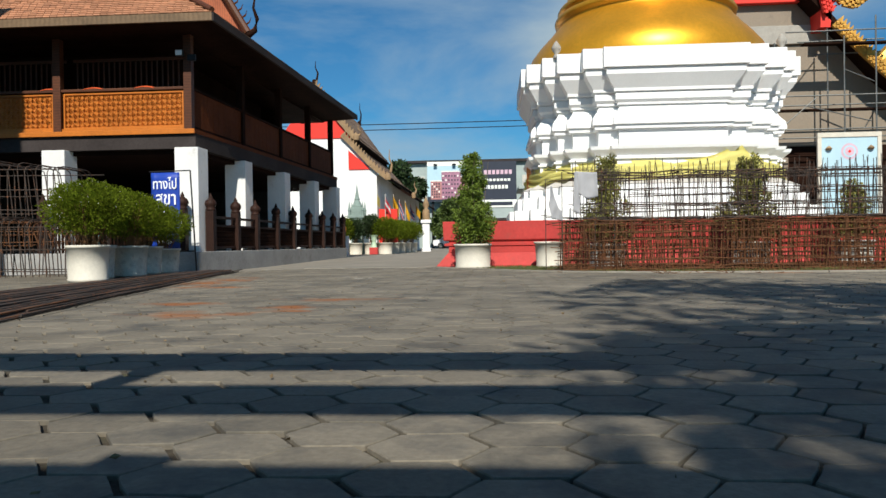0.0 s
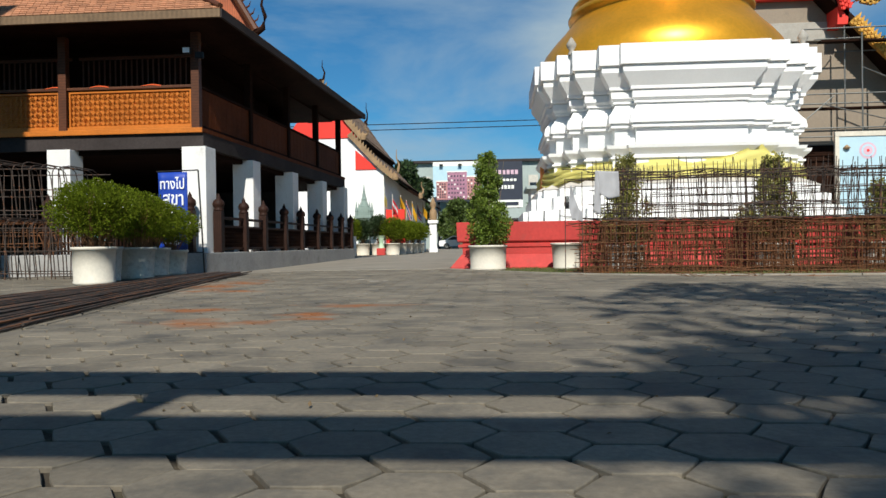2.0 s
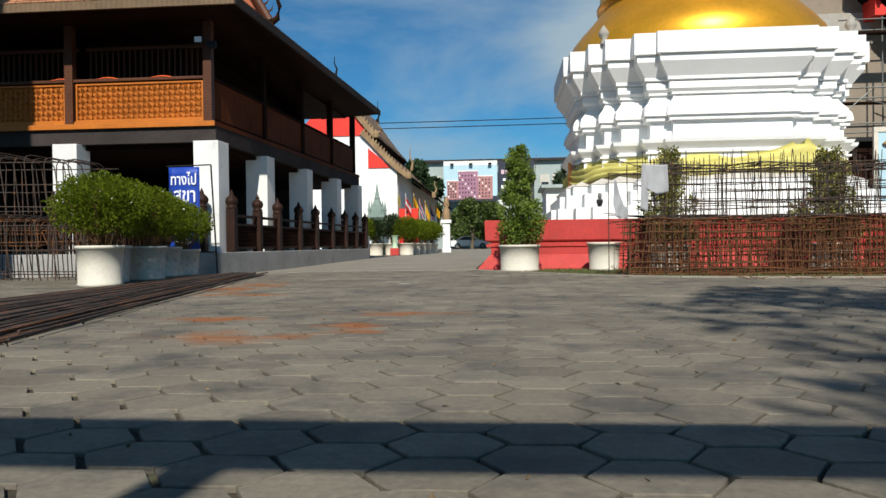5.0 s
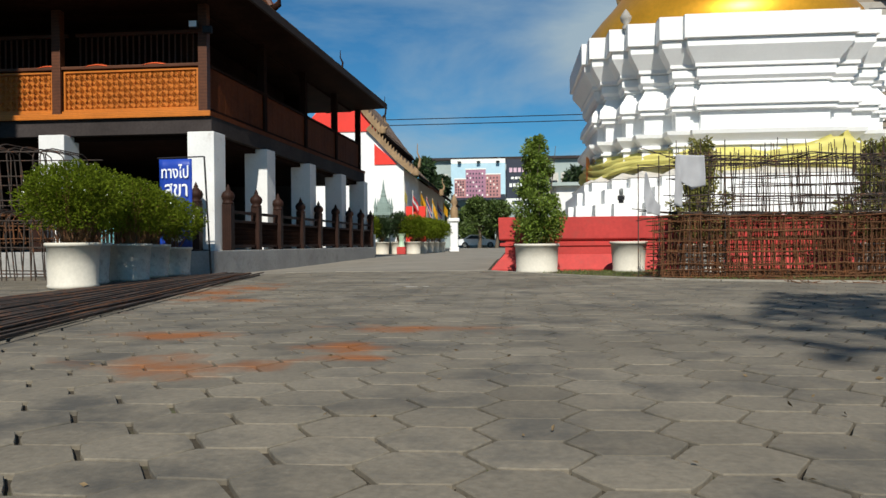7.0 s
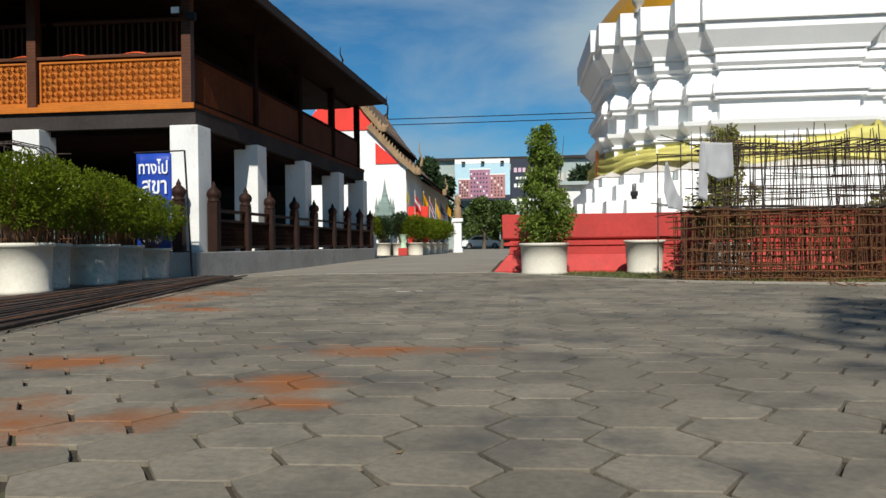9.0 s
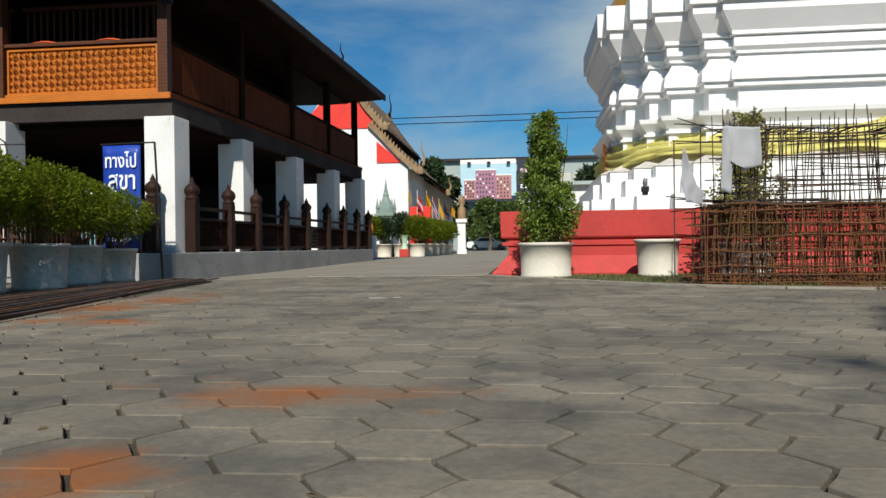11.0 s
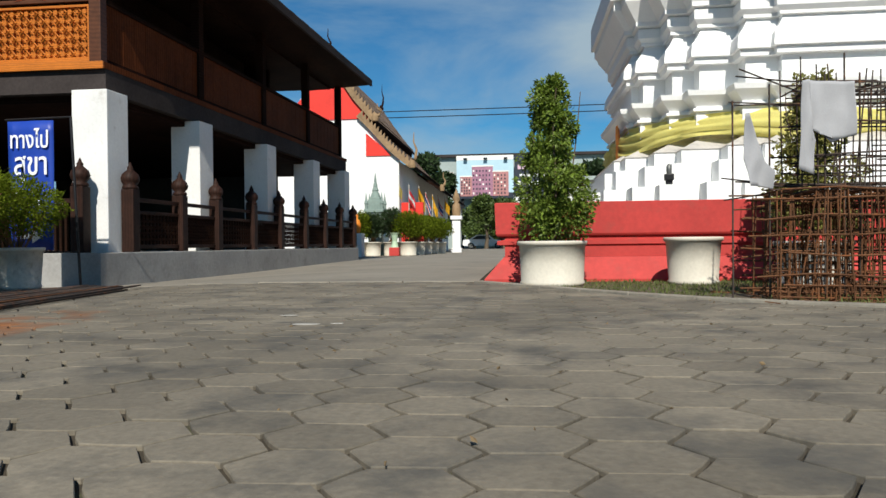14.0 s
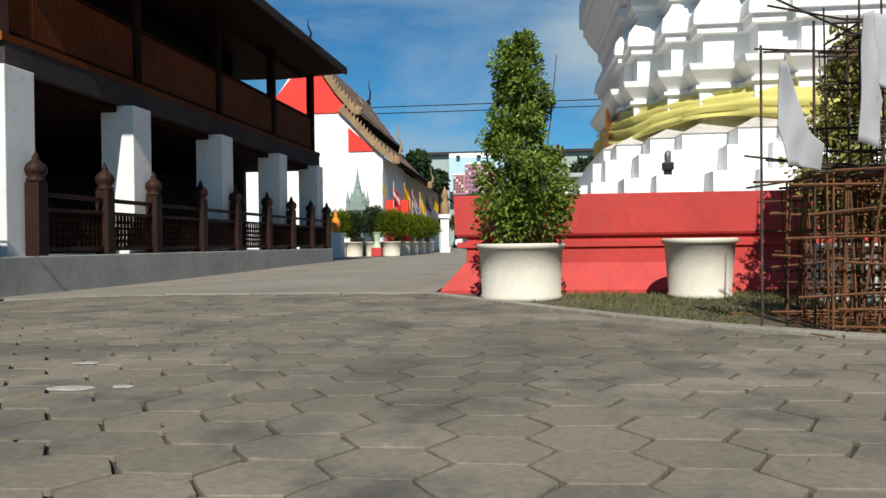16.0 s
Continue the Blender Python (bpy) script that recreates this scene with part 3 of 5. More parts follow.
round_bush((-5.77, 11.05), 1.43, 0.58, 22, LEAF_LIME, POT_OLD, "round flowering bush in a stained cement pot", G2, r=0.28, h=0.49, n=14000, leaf=0.034, flowers=40)
round_bush((-6.03, 12.10), 1.36, 0.60, 23, LEAF_LIME, POT_OLD, "low flowering bush in a stained cement pot", G2, r=0.28, h=0.48, n=13000, leaf=0.034, flowers=40)
round_bush((-6.17, 13.15), 1.26, 0.54, 24, LEAF_LIME, POT_OLD, "small flowering bush in a stained cement pot", G2, r=0.27, h=0.46, n=11000, leaf=0.034, flowers=40)


# ---- timber hall on white piers ----
hall = thing("timber_hall", (0, 0, 0), "two-storey dark teak hall on white piers with tiled roof", "building")
FX = -6.64          # right-hand face of the upper storey
FY = 15.70          # front of the upper storey
PIERX = -6.42       # outer face of the piers, which stand proud of the beam
SKEW = 0.050        # the long side runs a little off the grid


def lean(bm):
    """Follow the long side's slight turn."""
    for v in bm.verts:
        v.co.x += SKEW * (v.co.y - 15.4)
    return bm


PIERY = [15.36, 18.0, 21.0, 24.0, 26.75]
for k, y in enumerate(PIERY):
    part("pier", lean(boxed(PIERX - 0.53, PIERX, y, y + 0.50, 0.2, 2.66, 0.012)), WHITE_OLD, hall, "white painted square pier")
for x in (-10.0, -13.2, -16.4):
    part("pier", boxed(x, x + 0.53, 15.36, 15.86, 0.2, 2.66, 0.012), WHITE_OLD, hall, "white painted square pier")
part("plinth", lean(boxed(-17, -6.2, 14.85, 27.4, -0.15, 0.36, 0.015)), PLINTH, hall, "grey cement plinth")
part("floor_beam", lean(boxed(-17, FX + 0.09, FY - 0.16, 27.35, 2.66, 2.99)), BEAM, hall, "dark floor beam")
# Floor edge coloured darker for shade along the side; only the front stays orange.
part("floor_deck", lean(boxed(-17, FX + 0.10, FY - 0.20, 27.4, 2.99, 3.08)), SIDEWOOD, hall, "floor edge darkened for the shaded long side")
part("front_edging", boxed(-17, FX + 0.10, FY - 0.235, FY - 0.203, 2.98, 3.085, 0.006), PANELW, hall, "orange varnished floor edging")
# Walls added to close the ground floor, coloured as dark as its shade.
part("inner_wall", boxed(-15.9, -15.7, 15.9, 27.0, 0.36, 2.6), INTERIOR, hall, "added inner wall, dark for the room's shade")
part("back_wall", lean(boxed(-15.7, -8.6, 26.9, 27.1, 0.36, 2.6)), INTERIOR, hall, "added rear wall, dark for the room's shade")


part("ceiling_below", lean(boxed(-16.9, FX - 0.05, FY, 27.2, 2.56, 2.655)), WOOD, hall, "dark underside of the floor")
# Ceiling and walls added to enclose the upper storey and keep it dark.
part("ceiling_above", lean(boxed(-16.9, FX - 0.3, FY + 0.3, 27.1, 5.16, 5.22)), WOOD, hall, "added dark ceiling closing the upper storey")
part("far_wall_above", lean(boxed(-16.9, -7.8, 24.5, 24.6, 3.08, 5.16)), WOOD, hall, "added dark rear wall closing the upper storey")
part("west_wall_above", boxed(-16.9, -16.8, FY + 0.1, 27.1, 3.08, 5.16), WOOD, hall, "added dark side wall closing the upper storey")


def fretwork(x0, x1, z0, z1, y, cell=0.115):
    """A pierced panel: a frame with rows of small crossed and diamond bars."""
    bm = bmesh.new()
    fr = 0.035
    for a in ((x0, x1, z0, z0 + fr), (x0, x1, z1 - fr, z1), (x0, x0 + fr, z0 + fr, z1 - fr), (x1 - fr, x1, z0 + fr, z1 - fr)):
        box(bm, a[0], a[1], y - 0.03, y + 0.03, a[2], a[3])
    nx, nz = max(1, round((x1 - x0 - 2 * fr) / cell)), max(1, round((z1 - z0 - 2 * fr) / cell))
    cw, ch = (x1 - x0 - 2 * fr) / nx, (z1 - z0 - 2 * fr) / nz
    b = 0.011
    for i in range(nx):
        for j in range(nz):
            u, w = x0 + fr + (i + 0.5) * cw, z0 + fr + (j + 0.5) * ch
            if (i + j) % 2:
                pts = [(u - cw / 2, w), (u, w + ch / 2), (u + cw / 2, w), (u, w - ch / 2)]
                for p, q in zip(pts, pts[1:] + pts[:1]):
                    tube(bm, [(p[0], y, p[1]), (q[0], y, q[1])], b, 4)
                box(bm, u - 0.02, u + 0.02, y - 0.012, y + 0.012, w - 0.02, w + 0.02)
            else:
                tube(bm, [(u - cw / 2, y, w), (u + cw / 2, y, w)], b, 4)
                tube(bm, [(u, y, w - ch / 2), (u, y, w + ch / 2)], b, 4)
                box(bm, u - cw * 0.26, u + cw * 0.26, y - 0.01, y + 0.01, w - ch * 0.26, w + ch * 0.26)
    return bm


RZ0, RZ1 = 3.12, 4.03
FRONTPOSTS = [-6.74, -9.78, -12.85, -15.9]
for x in FRONTPOSTS:
    part("balcony_post", boxed(x - 0.09, x + 0.09, FY - 0.10, FY + 0.06, 3.08, 5.2, 0.008), WOODRED, hall, "square teak post")
for a, b in zip(FRONTPOSTS[1:], FRONTPOSTS):
    if a < -13:
        continue
    part("fretwork_panel", fretwork(a + 0.12, b - 0.12, RZ0 + 0.05, RZ1 - 0.06, FY), PANELW, hall, "pierced orange varnished teak panel")
    part("panel_backing", boxed(a + 0.12, b - 0.12, FY + 0.05, FY + 0.07, RZ0, RZ1), PANELW, hall, "orange varnished board behind the fretwork")
    part("handrail", boxed(a + 0.09, b - 0.09, FY - 0.07, FY + 0.07, RZ1 - 0.03, RZ1 + 0.03, 0.008), WOODRED, hall)
    part("lower_rail", boxed(a + 0.09, b - 0.09, FY - 0.05, FY + 0.06, 3.08, RZ0 + 0.05), PANELW, hall)
    n = 22
    for i in range(n):
        x = a + 0.18 + (b - a - 0.36) * i / (n - 1)
        tube_bm = bmesh.new()
        tube(tube_bm, [(x, FY + 0.45, 4.0), (x, FY + 0.45, 4.82)], 0.018, 6)
        part("baluster", tube_bm, WOODRED, hall)
    part("grille_rail", boxed(a + 0.09, b - 0.09, FY + 0.42, FY + 0.48, 4.80, 4.86), WOODRED, hall)
SIDEPOSTS = [15.7, 18.6, 21.5, 24.4, 27.25]
for y in SIDEPOSTS[1:]:
    part("balcony_post", lean(boxed(FX - 0.2, FX - 0.03, y - 0.09, y + 0.09, 3.08, 5.35, 0.008)), WOOD, hall, "square teak post")
for a, b in zip(SIDEPOSTS, SIDEPOSTS[1:]):
    nb = 18
    for i in range(nb):
        y = a + 0.09 + (b - a - 0.18) * i / nb
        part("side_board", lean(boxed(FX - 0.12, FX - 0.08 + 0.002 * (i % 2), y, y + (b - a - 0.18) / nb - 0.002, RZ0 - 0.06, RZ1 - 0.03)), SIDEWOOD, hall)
    part("board_cap", lean(boxed(FX - 0.10, FX - 0.06, a + 0.09, b - 0.09, RZ0 + 0.02, RZ0 + 0.07)), WOOD, hall)
    part("handrail", lean(boxed(FX - 0.18, FX - 0.04, a + 0.09, b - 0.09, RZ1 - 0.03, RZ1 + 0.03, 0.008)), WOOD, hall)
# Near-black walls added behind the openings in place of the interior's shade.
part("inner_boarding", boxed(-16.5, -7.75, 16.9, 17.0, 3.08, 5.16), WOOD, hall, "added dark inner wall, standing for interior shade")
part("side_inner_boarding", boxed(-7.85, -7.75, 17.0, 23.8, 3.08, 5.2), WOOD, hall, "added dark inner wall, standing for interior shade")

# hall roof: front eave, long side eave rising to the far end
E0 = Vector((-5.79, 14.70, 5.37))
E1 = Vector((-5.15, 27.40, 5.45))
EW = Vector((-18.0, 14.70, 5.37))


def slab(bm, a, b, c, d, t):
    """A thick four-cornered sheet, t metres deep below its top."""
    top = [bm.verts.new(Vector(p)) for p in (a, b, c, d)]
    low = [bm.verts.new(Vector(p) - Vector((0, 0, t))) for p in (a, b, c, d)]
    bm.faces.new(top)
    bm.faces.new(low[::-1])
    for i in range(4):
        bm.faces.new((top[i], low[i], low[(i + 1) % 4], top[(i + 1) % 4]))
    return bm


rise = 2.6
R0, RW = Vector((-9.75, 18.6, 5.45 + rise)), Vector((-18.0, 18.6, 5.45 + rise))
R1 = Vector((-9.2, 26.9, 5.45 + rise))
bm = slab(bmesh.new(), EW, E0, R0, RW, 0.06)
slab(bm, E0, E1, R1, R0, 0.06)
part("roof_deck", bm, WOOD, hall, "dark roof boarding")
for a, b, m in ((EW, E0, FASCIA), (E0, E1, BEAM)):
    d = (b - a).normalized()
    nrm = Vector((d.y, -d.x, 0))
    bm = bmesh.new()
    slab(bm, a + nrm * 0.03, b + nrm * 0.03, b - nrm * 0.03, a - nrm * 0.03, 0.17)
    part("fascia", bm, m, hall, "weathered fascia board")
# upper roof tier ending in a small gable
part("upper_gable", extrude_outline([(-6.45, 5.7), (-6.45, 5.95), (-7.0, 6.9), (-8.6, 9.4), (-10.2, 9.4), (-10.2, 5.7)], 18.9, 19.0), GABLEW, hall, "carved orange-red upper gable")
bm = bmesh.new()
tube(bm, [(-6.3, 18.75, 5.75), (-6.95, 18.75, 6.85), (-8.6, 18.75, 9.4)], 0.10, 8)
for k in range(9):
    c = Vector((-6.3, 18.75, 5.75)).lerp(Vector((-6.95, 18.75, 6.85)), k / 6)
    tube(bm, [c, c + Vector((0.16, 0, 0.10)), c + Vector((0.2, 0, 0.22))], 0.035, 5, 0.3)
bmesh.ops.translate(bm, vec=(-0.12, 0, 0.4), verts=bm.verts)
part("upper_bargeboard", bm, WOODRED, hall, "dark red flame-edged bargeboard")
bm = bmesh.new()
tube(bm, [(-6.3, 18.75, 5.6), (-6.08, 18.75, 5.75), (-6.02, 18.75, 6.05), (-6.12, 18.75, 6.35), (-6.05, 18.75, 6.8)], 0.09, 8, 0.2)
bmesh.ops.translate(bm, vec=(-0.14, 0, 0.45), verts=bm.verts)
part("roof_finial", bm, WOOD, hall, "dark upswept finial", smooth=True)
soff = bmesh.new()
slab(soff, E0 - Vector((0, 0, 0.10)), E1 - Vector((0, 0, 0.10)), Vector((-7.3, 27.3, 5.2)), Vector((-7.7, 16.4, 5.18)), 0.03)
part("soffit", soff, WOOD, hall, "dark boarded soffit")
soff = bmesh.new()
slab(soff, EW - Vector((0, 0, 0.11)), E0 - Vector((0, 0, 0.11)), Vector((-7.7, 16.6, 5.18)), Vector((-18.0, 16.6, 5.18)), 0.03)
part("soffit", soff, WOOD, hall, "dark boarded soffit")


def shingle_rows(a, b, c, d, material, parent, w=0.16, course=0.17, name="shingle_layer", label="overlapping flat roof tiles"):
    """Courses of small flat tiles from the eave a-b up to the ridge d-c."""
    verts, faces = [], []
    a, b, c, d = (Vector(p) for p in (a, b, c, d))
    nrow = int(((d - a).length + (c - b).length) / 2 / course)
    rng = random.Random(5)
    for r in range(nrow):
        t0, t1 = r / nrow, (r + 1.25) / nrow
        p0, q0, p1, q1 = a.lerp(d, t0), b.lerp(c, t0), a.lerp(d, min(1, t1)), b.lerp(c, min(1, t1))
        n = max(1, int((q0 - p0).length / w))
        up = (q0 - p0).cross(p1 - p0).normalized()
        if up.z < 0:
            up = -up
        for i in range(n):
            s0, s1 = (i + (r % 2) * 0.5) / n + 0.03 / n, (i + 1 + (r % 2) * 0.5) / n - 0.03 / n
            if s1 > 1:
                continue
            lift = 0.028 + rng.uniform(0, 0.008)
            k = len(verts)
            verts += [p0.lerp(q0, s0) + up * lift, p0.lerp(q0, s1) + up * lift, p1.lerp(q1, s1) + up * 0.012, p1.lerp(q1, s0) + up * 0.012,
                      p0.lerp(q0, s0) + up * (lift - 0.014), p0.lerp(q0, s1) + up * (lift - 0.014)]
            faces += [(k, k + 1, k + 2, k + 3), (k + 4, k + 5, k + 1, k)]
    me = bpy.data.meshes.new(name)
    me.from_pydata(verts, [], faces)
    me.materials.append(material)
    ob = new(name, me)
    ob.parent = parent
    return tagged(ob, label, kind="stuff")


shingle_rows(EW, E0, R0, RW, TILE, hall)
shingle_rows(E0, E1, R1, R0, TILE_BROWN, hall, w=0.22, course=0.24)
bm = bmesh.new()
tube(bm, [E0 + Vector((0, 0, 0.06)), R0 + Vector((0, 0, 0.06))], 0.06, 8)
part("hip_cap", bm, WOODRED, hall, "dark red hip capping")


# ---- fence on the plinth ----
fence = thing("plinth_fence", (0, 0, 0), "dark turned teak fence with onion-topped posts on the plinth", "fence")


def fence_post(x, y, h=1.38, w=0.093):
    bm = bmesh.new()
    box(bm, x - w, x + w, y - w, y + w, 0.36, 0.36 + h * 0.66, 0.012)
    z = 0.36 + h * 0.66
    post = part("post", bm, POSTW, fence, "turned teak post with onion finial")
    bm = lathe([(w * 1.1, z), (w * 1.25, z + 0.02), (w * 1.1, z + 0.05), (w * 0.9, z + 0.06), (w * 1.3, z + 0.11), (w * 1.42, z + 0.16), (w * 1.2, z + 0.22), (w * 0.6, z + 0.27), (w * 0.42, z + 0.29), (w * 0.5, z + 0.31),
           (w * 0.3, z + 0.34), (w * 0.1, z + 0.39), (0, z + 0.40)], 28, None, x, y)
    part("finial", bm, POSTW, post, "onion-shaped finial", smooth=True)
    return post


PX = -6.31


def px(y):
    return PX + SKEW * (y - 15.4)


POSTY = [15.72, 17.10, 18.36, 19.90, 21.35, 22.95, 24.45, 25.85, 27.2]
for y in POSTY:
    fence_post(px(y), y)
fence_post(-6.68, 15.12)
fence_post(-9.8, 15.08)
for k, (a, b) in enumerate(zip(POSTY, POSTY[1:])):
    part("top_rail", lean(boxed(PX - 0.03, PX + 0.03, a + 0.08, b - 0.08, 1.10, 1.16, 0.008)), POSTW, fence)
    part("bottom_rail", lean(boxed(PX - 0.03, PX + 0.03, a + 0.08, b - 0.08, 0.41, 0.47, 0.008)), POSTW, fence)
    part("mid_rail", lean(boxed(PX - 0.028, PX + 0.028, a + 0.08, b - 0.08, 0.92, 0.97, 0.008)), POSTW, fence)
    bm = bmesh.new()
    n = 13
    for i in range(n):
        y = a + 0.11 + (b - a - 0.22) * i / (n - 1)
        box(bm, PX - 0.012, PX + 0.012, y - 0.022, y + 0.022, 0.47, 0.92)
    for i in range(4):
        z = 0.53 + 0.09 * i
        box(bm, PX - 0.010, PX + 0.010, a + 0.08, b - 0.08, z, z + 0.04)
    part("lattice", lean(bm), WOOD, fence, "dark wooden lattice panel")
part("front_rail", boxed(-9.7, -6.8, 15.09, 15.15, 1.05, 1.11), POSTW, fence)
for i in range(36):
    x = -9.62 + i * 0.078
    part("baluster", boxed(x - 0.016, x + 0.016, 15.1, 15.14, 0.36, 1.05), WOOD, fence)


# ---- white temple at the end of the lane ----
temple = thing("white_temple", (0, 0, 0), "white temple hall with red gable panels and stepped brown roof", "temple")
TX, TY = -6.12, 38.0
TC = -9.4          # ridge line
part("gable_wall", extrude_outline([(2 * TC - TX, 0), (TX, 0), (TX, 4.42), (-6.4, 4.70), (-7.5, 5.88), (-7.72, 6.3), (-8.1, 7.15), (-8.7, 8.0), (TC, 8.95), (2 * TC + 8.7, 8.0), (2 * TC + 8.1, 7.15), (2 * TC - TX, 4.4)], TY, TY + 0.3), WHITE, temple, "white plastered gable wall")
part("side_wall", boxed(TX - 0.25, TX, TY + 0.3, 60.0, 0, 4.25), WHITE_OLD, temple, "white side wall")
part("red_gable_panel", extrude_outline([(-8.15, 6.2), (-7.45, 6.2), (-8.0, 7.0), (TC, 8.6), (-10.8, 7.0), (-11.35, 6.2)], TY - 0.05, TY - 0.004), REDBRIGHT, temple, "bright red gable panel")
part("red_side_panel", extrude_outline([(-7.62, 4.5), (-6.45, 4.5), (-6.7, 4.75), (-7.62, 5.55)], TY - 0.05, TY - 0.004), REDBRIGHT, temple, "bright red corner panel")
part("red_door", boxed(TX + 0.004, -5.12, 38.6, 38.9, 0.0, 2.4), REDBRIGHT, temple, "bright red porch wall")
part("porch_door", boxed(-5.75, -5.4, 38.54, 38.596, 0.0, 1.8), WOOD, temple, "dark doorway")


def roof_tier(y0, y1, prof, name, mat_tile):
    """One tier of the concave roof on its right-hand slope: profile of (x, z)."""
    bm = bmesh.new()
    for (xa, za), (xb, zb) in zip(prof, prof[1:]):
        slab(bm, (xa, y0, za), (xa, y1, za), (xb, y1, zb), (xb, y0, zb), 0.14)
    part("roof_deck", bm, WOOD, temple, "dark roof edge")
    for (xa, za), (xb, zb) in zip(prof, prof[1:]):
        shingle_rows((xa, y0, za + 0.01), (xa, y1, za + 0.01), (xb, y1, zb + 0.01), (xb, y0, zb + 0.01), mat_tile, temple, w=0.5, course=0.4)


roof_tier(37.9, 51.0, [(-7.3, 6.25), (-8.1, 7.25), (-8.7, 8.1), (TC, 9.1)], "upper", TILE_BROWN)
roof_tier(37.9, 52.0, [(-5.55, 4.1), (-6.4, 4.75), (-7.5, 5.95), (-7.9, 6.35)], "lower", TILE_BROWN)
roof_tier(38.0, 51.0, [(-7.55, 5.9), (-7.42, 6.5)], "riser", TILE_BROWN)
roof_tier(43.8, 60.5, [(-4.85, 3.45), (-5.4, 3.8), (-6.2, 4.35)], "skirt", TILE_BROWN)


def bargeboard(prof, y, w, teeth, material, name="bargeboard"):
    bm = bmesh.new()
    for (xa, za), (xb, zb) in zip(prof, prof[1:]):
        d = Vector((xb - xa, 0, zb - za))
        L = d.length
        d.normalize()
        up = Vector((-d.z, 0, d.x))
        if up.z < 0:
            up = -up
        a = Vector((xa, y, za))
        bm_pts = [a - up * w, a + d * L - up * w, a + d * L + up * w * 0.4, a + up * w * 0.4]
        f = [bm.verts.new(p) for p in bm_pts]
        g = [bm.verts.new(p + Vector((0, 0.12, 0))) for p in bm_pts]
        bm.faces.new(f)
        bm.faces.new(g[::-1])
        for i in range(4):
            bm.faces.new((f[i], g[i], g[(i + 1) % 4], f[(i + 1) % 4]))
        n = max(1, int(L / teeth))
        for i in range(n):
            c = a + d * L * (i + 0.5) / n + up * w * 0.4
            q = [c - d * teeth * 0.45, c + d * teeth * 0.45, c + up * teeth * 0.9 + d * teeth * 0.5]
            f = [bm.verts.new(p) for p in q]
            g = [bm.verts.new(p + Vector((0, 0.07, 0))) for p in q]
            bm.faces.new(f)
            bm.faces.new(g[::-1])
            for j in range(3):
                bm.faces.new((f[j], g[j], g[(j + 1) % 3], f[(j + 1) % 3]))
    return part(name, bm, material, temple, "carved bargeboard with pointed leaves")


bargeboard([(-7.2, 6.2), (-8.05, 7.2), (-8.65, 8.1), (TC, 9.2)], 37.8, 0.17, 0.2, OLDGOLD)
bargeboard([(-5.5, 4.05), (-6.35, 4.75), (-7.45, 5.95), (-7.9, 6.4)], 37.78, 0.17, 0.2, OLDGOLD)


def horn(base, h, dx, material, parent, name="roof_finial", r=0.12):
    bm = bmesh.new()
    b = Vector(base)
    pts = [b, b + Vector((dx * 0.5, 0, h * 0.2)), b + Vector((dx * 0.7, 0, h * 0.45)), b + Vector((dx * 0.25, 0, h * 0.7)), b + Vector((dx * 0.3, 0, h))]
    tube(bm, pts, r, 8, 0.15)
    lathe([(r * 1.6, b.z - 0.15), (r * 1.9, b.z), (r * 1.1, b.z + 0.2)], 10, bm, b.x, b.y)
    return part(name, bm, material, parent, "upswept carved finial", smooth=True)


horn((-7.15, 37.8, 6.2), 0.65, 0.4, OLDGOLD, temple, r=0.09)
horn((-5.48, 37.8, 4.05), 1.45, 0.3, OLDGOLD, temple, r=0.09)
horn((TC, 37.9, 9.15), 1.2, 0.3, WOOD, temple, r=0.08)
horn((TC, 50.9, 9.15), 1.5, 0.2, WOOD, temple, r=0.08)
horn((-4.8, 43.9, 3.45), 0.85, 0.25, OLDGOLD, temple, r=0.08)


# ---- right-hand temple under repair ----
rt = thing("temple_under_repair", (0, 0, 0), "beige rendered temple gable with red and gilt bargeboards", "temple")
part("gable_wall", extrude_outline([(6.0, 0), (17, 0), (17, 1.9), (13.4, 4.6), (12.2, 5.5), (11.0, 6.85), (9.8, 8.2), (9.0, 9.0), (6.0, 9.0)], 24.0, 24.3), TAN, rt, "beige rendered wall")
part("cement_band", boxed(6.0, 11.0, 23.9, 24.0, 6.75, 7.35, 0.02), CEMENT, rt, "raw cement band")
part("side_wall", boxed(8.0, 17.0, 24.3, 44.0, 0, 4.5), TAN, rt, "beige rendered side wall")
part("red_lintel", boxed(6.0, 10.2, 23.75, 24.0, 8.05, 8.5, 0.02), REDBRIGHT, rt, "bright red lintel")
part("dark_opening", boxed(9.6, 13.2, 23.96, 24.02, 0.0, 3.45), WOOD, rt, "dark timber doorway")
bm = bmesh.new()
slab(bm, (9.8, 23.2, 8.4), (9.8, 40, 8.4), (12.2, 40, 5.7), (12.2, 23.2, 5.7), 0.22)
slab(bm, (12.2, 23.2, 5.7), (12.2, 40, 5.7), (17.5, 40, 1.75), (17.5, 23.2, 1.75), 0.22)
part("roof_deck", bm, WOOD, rt, "dark roof edge")


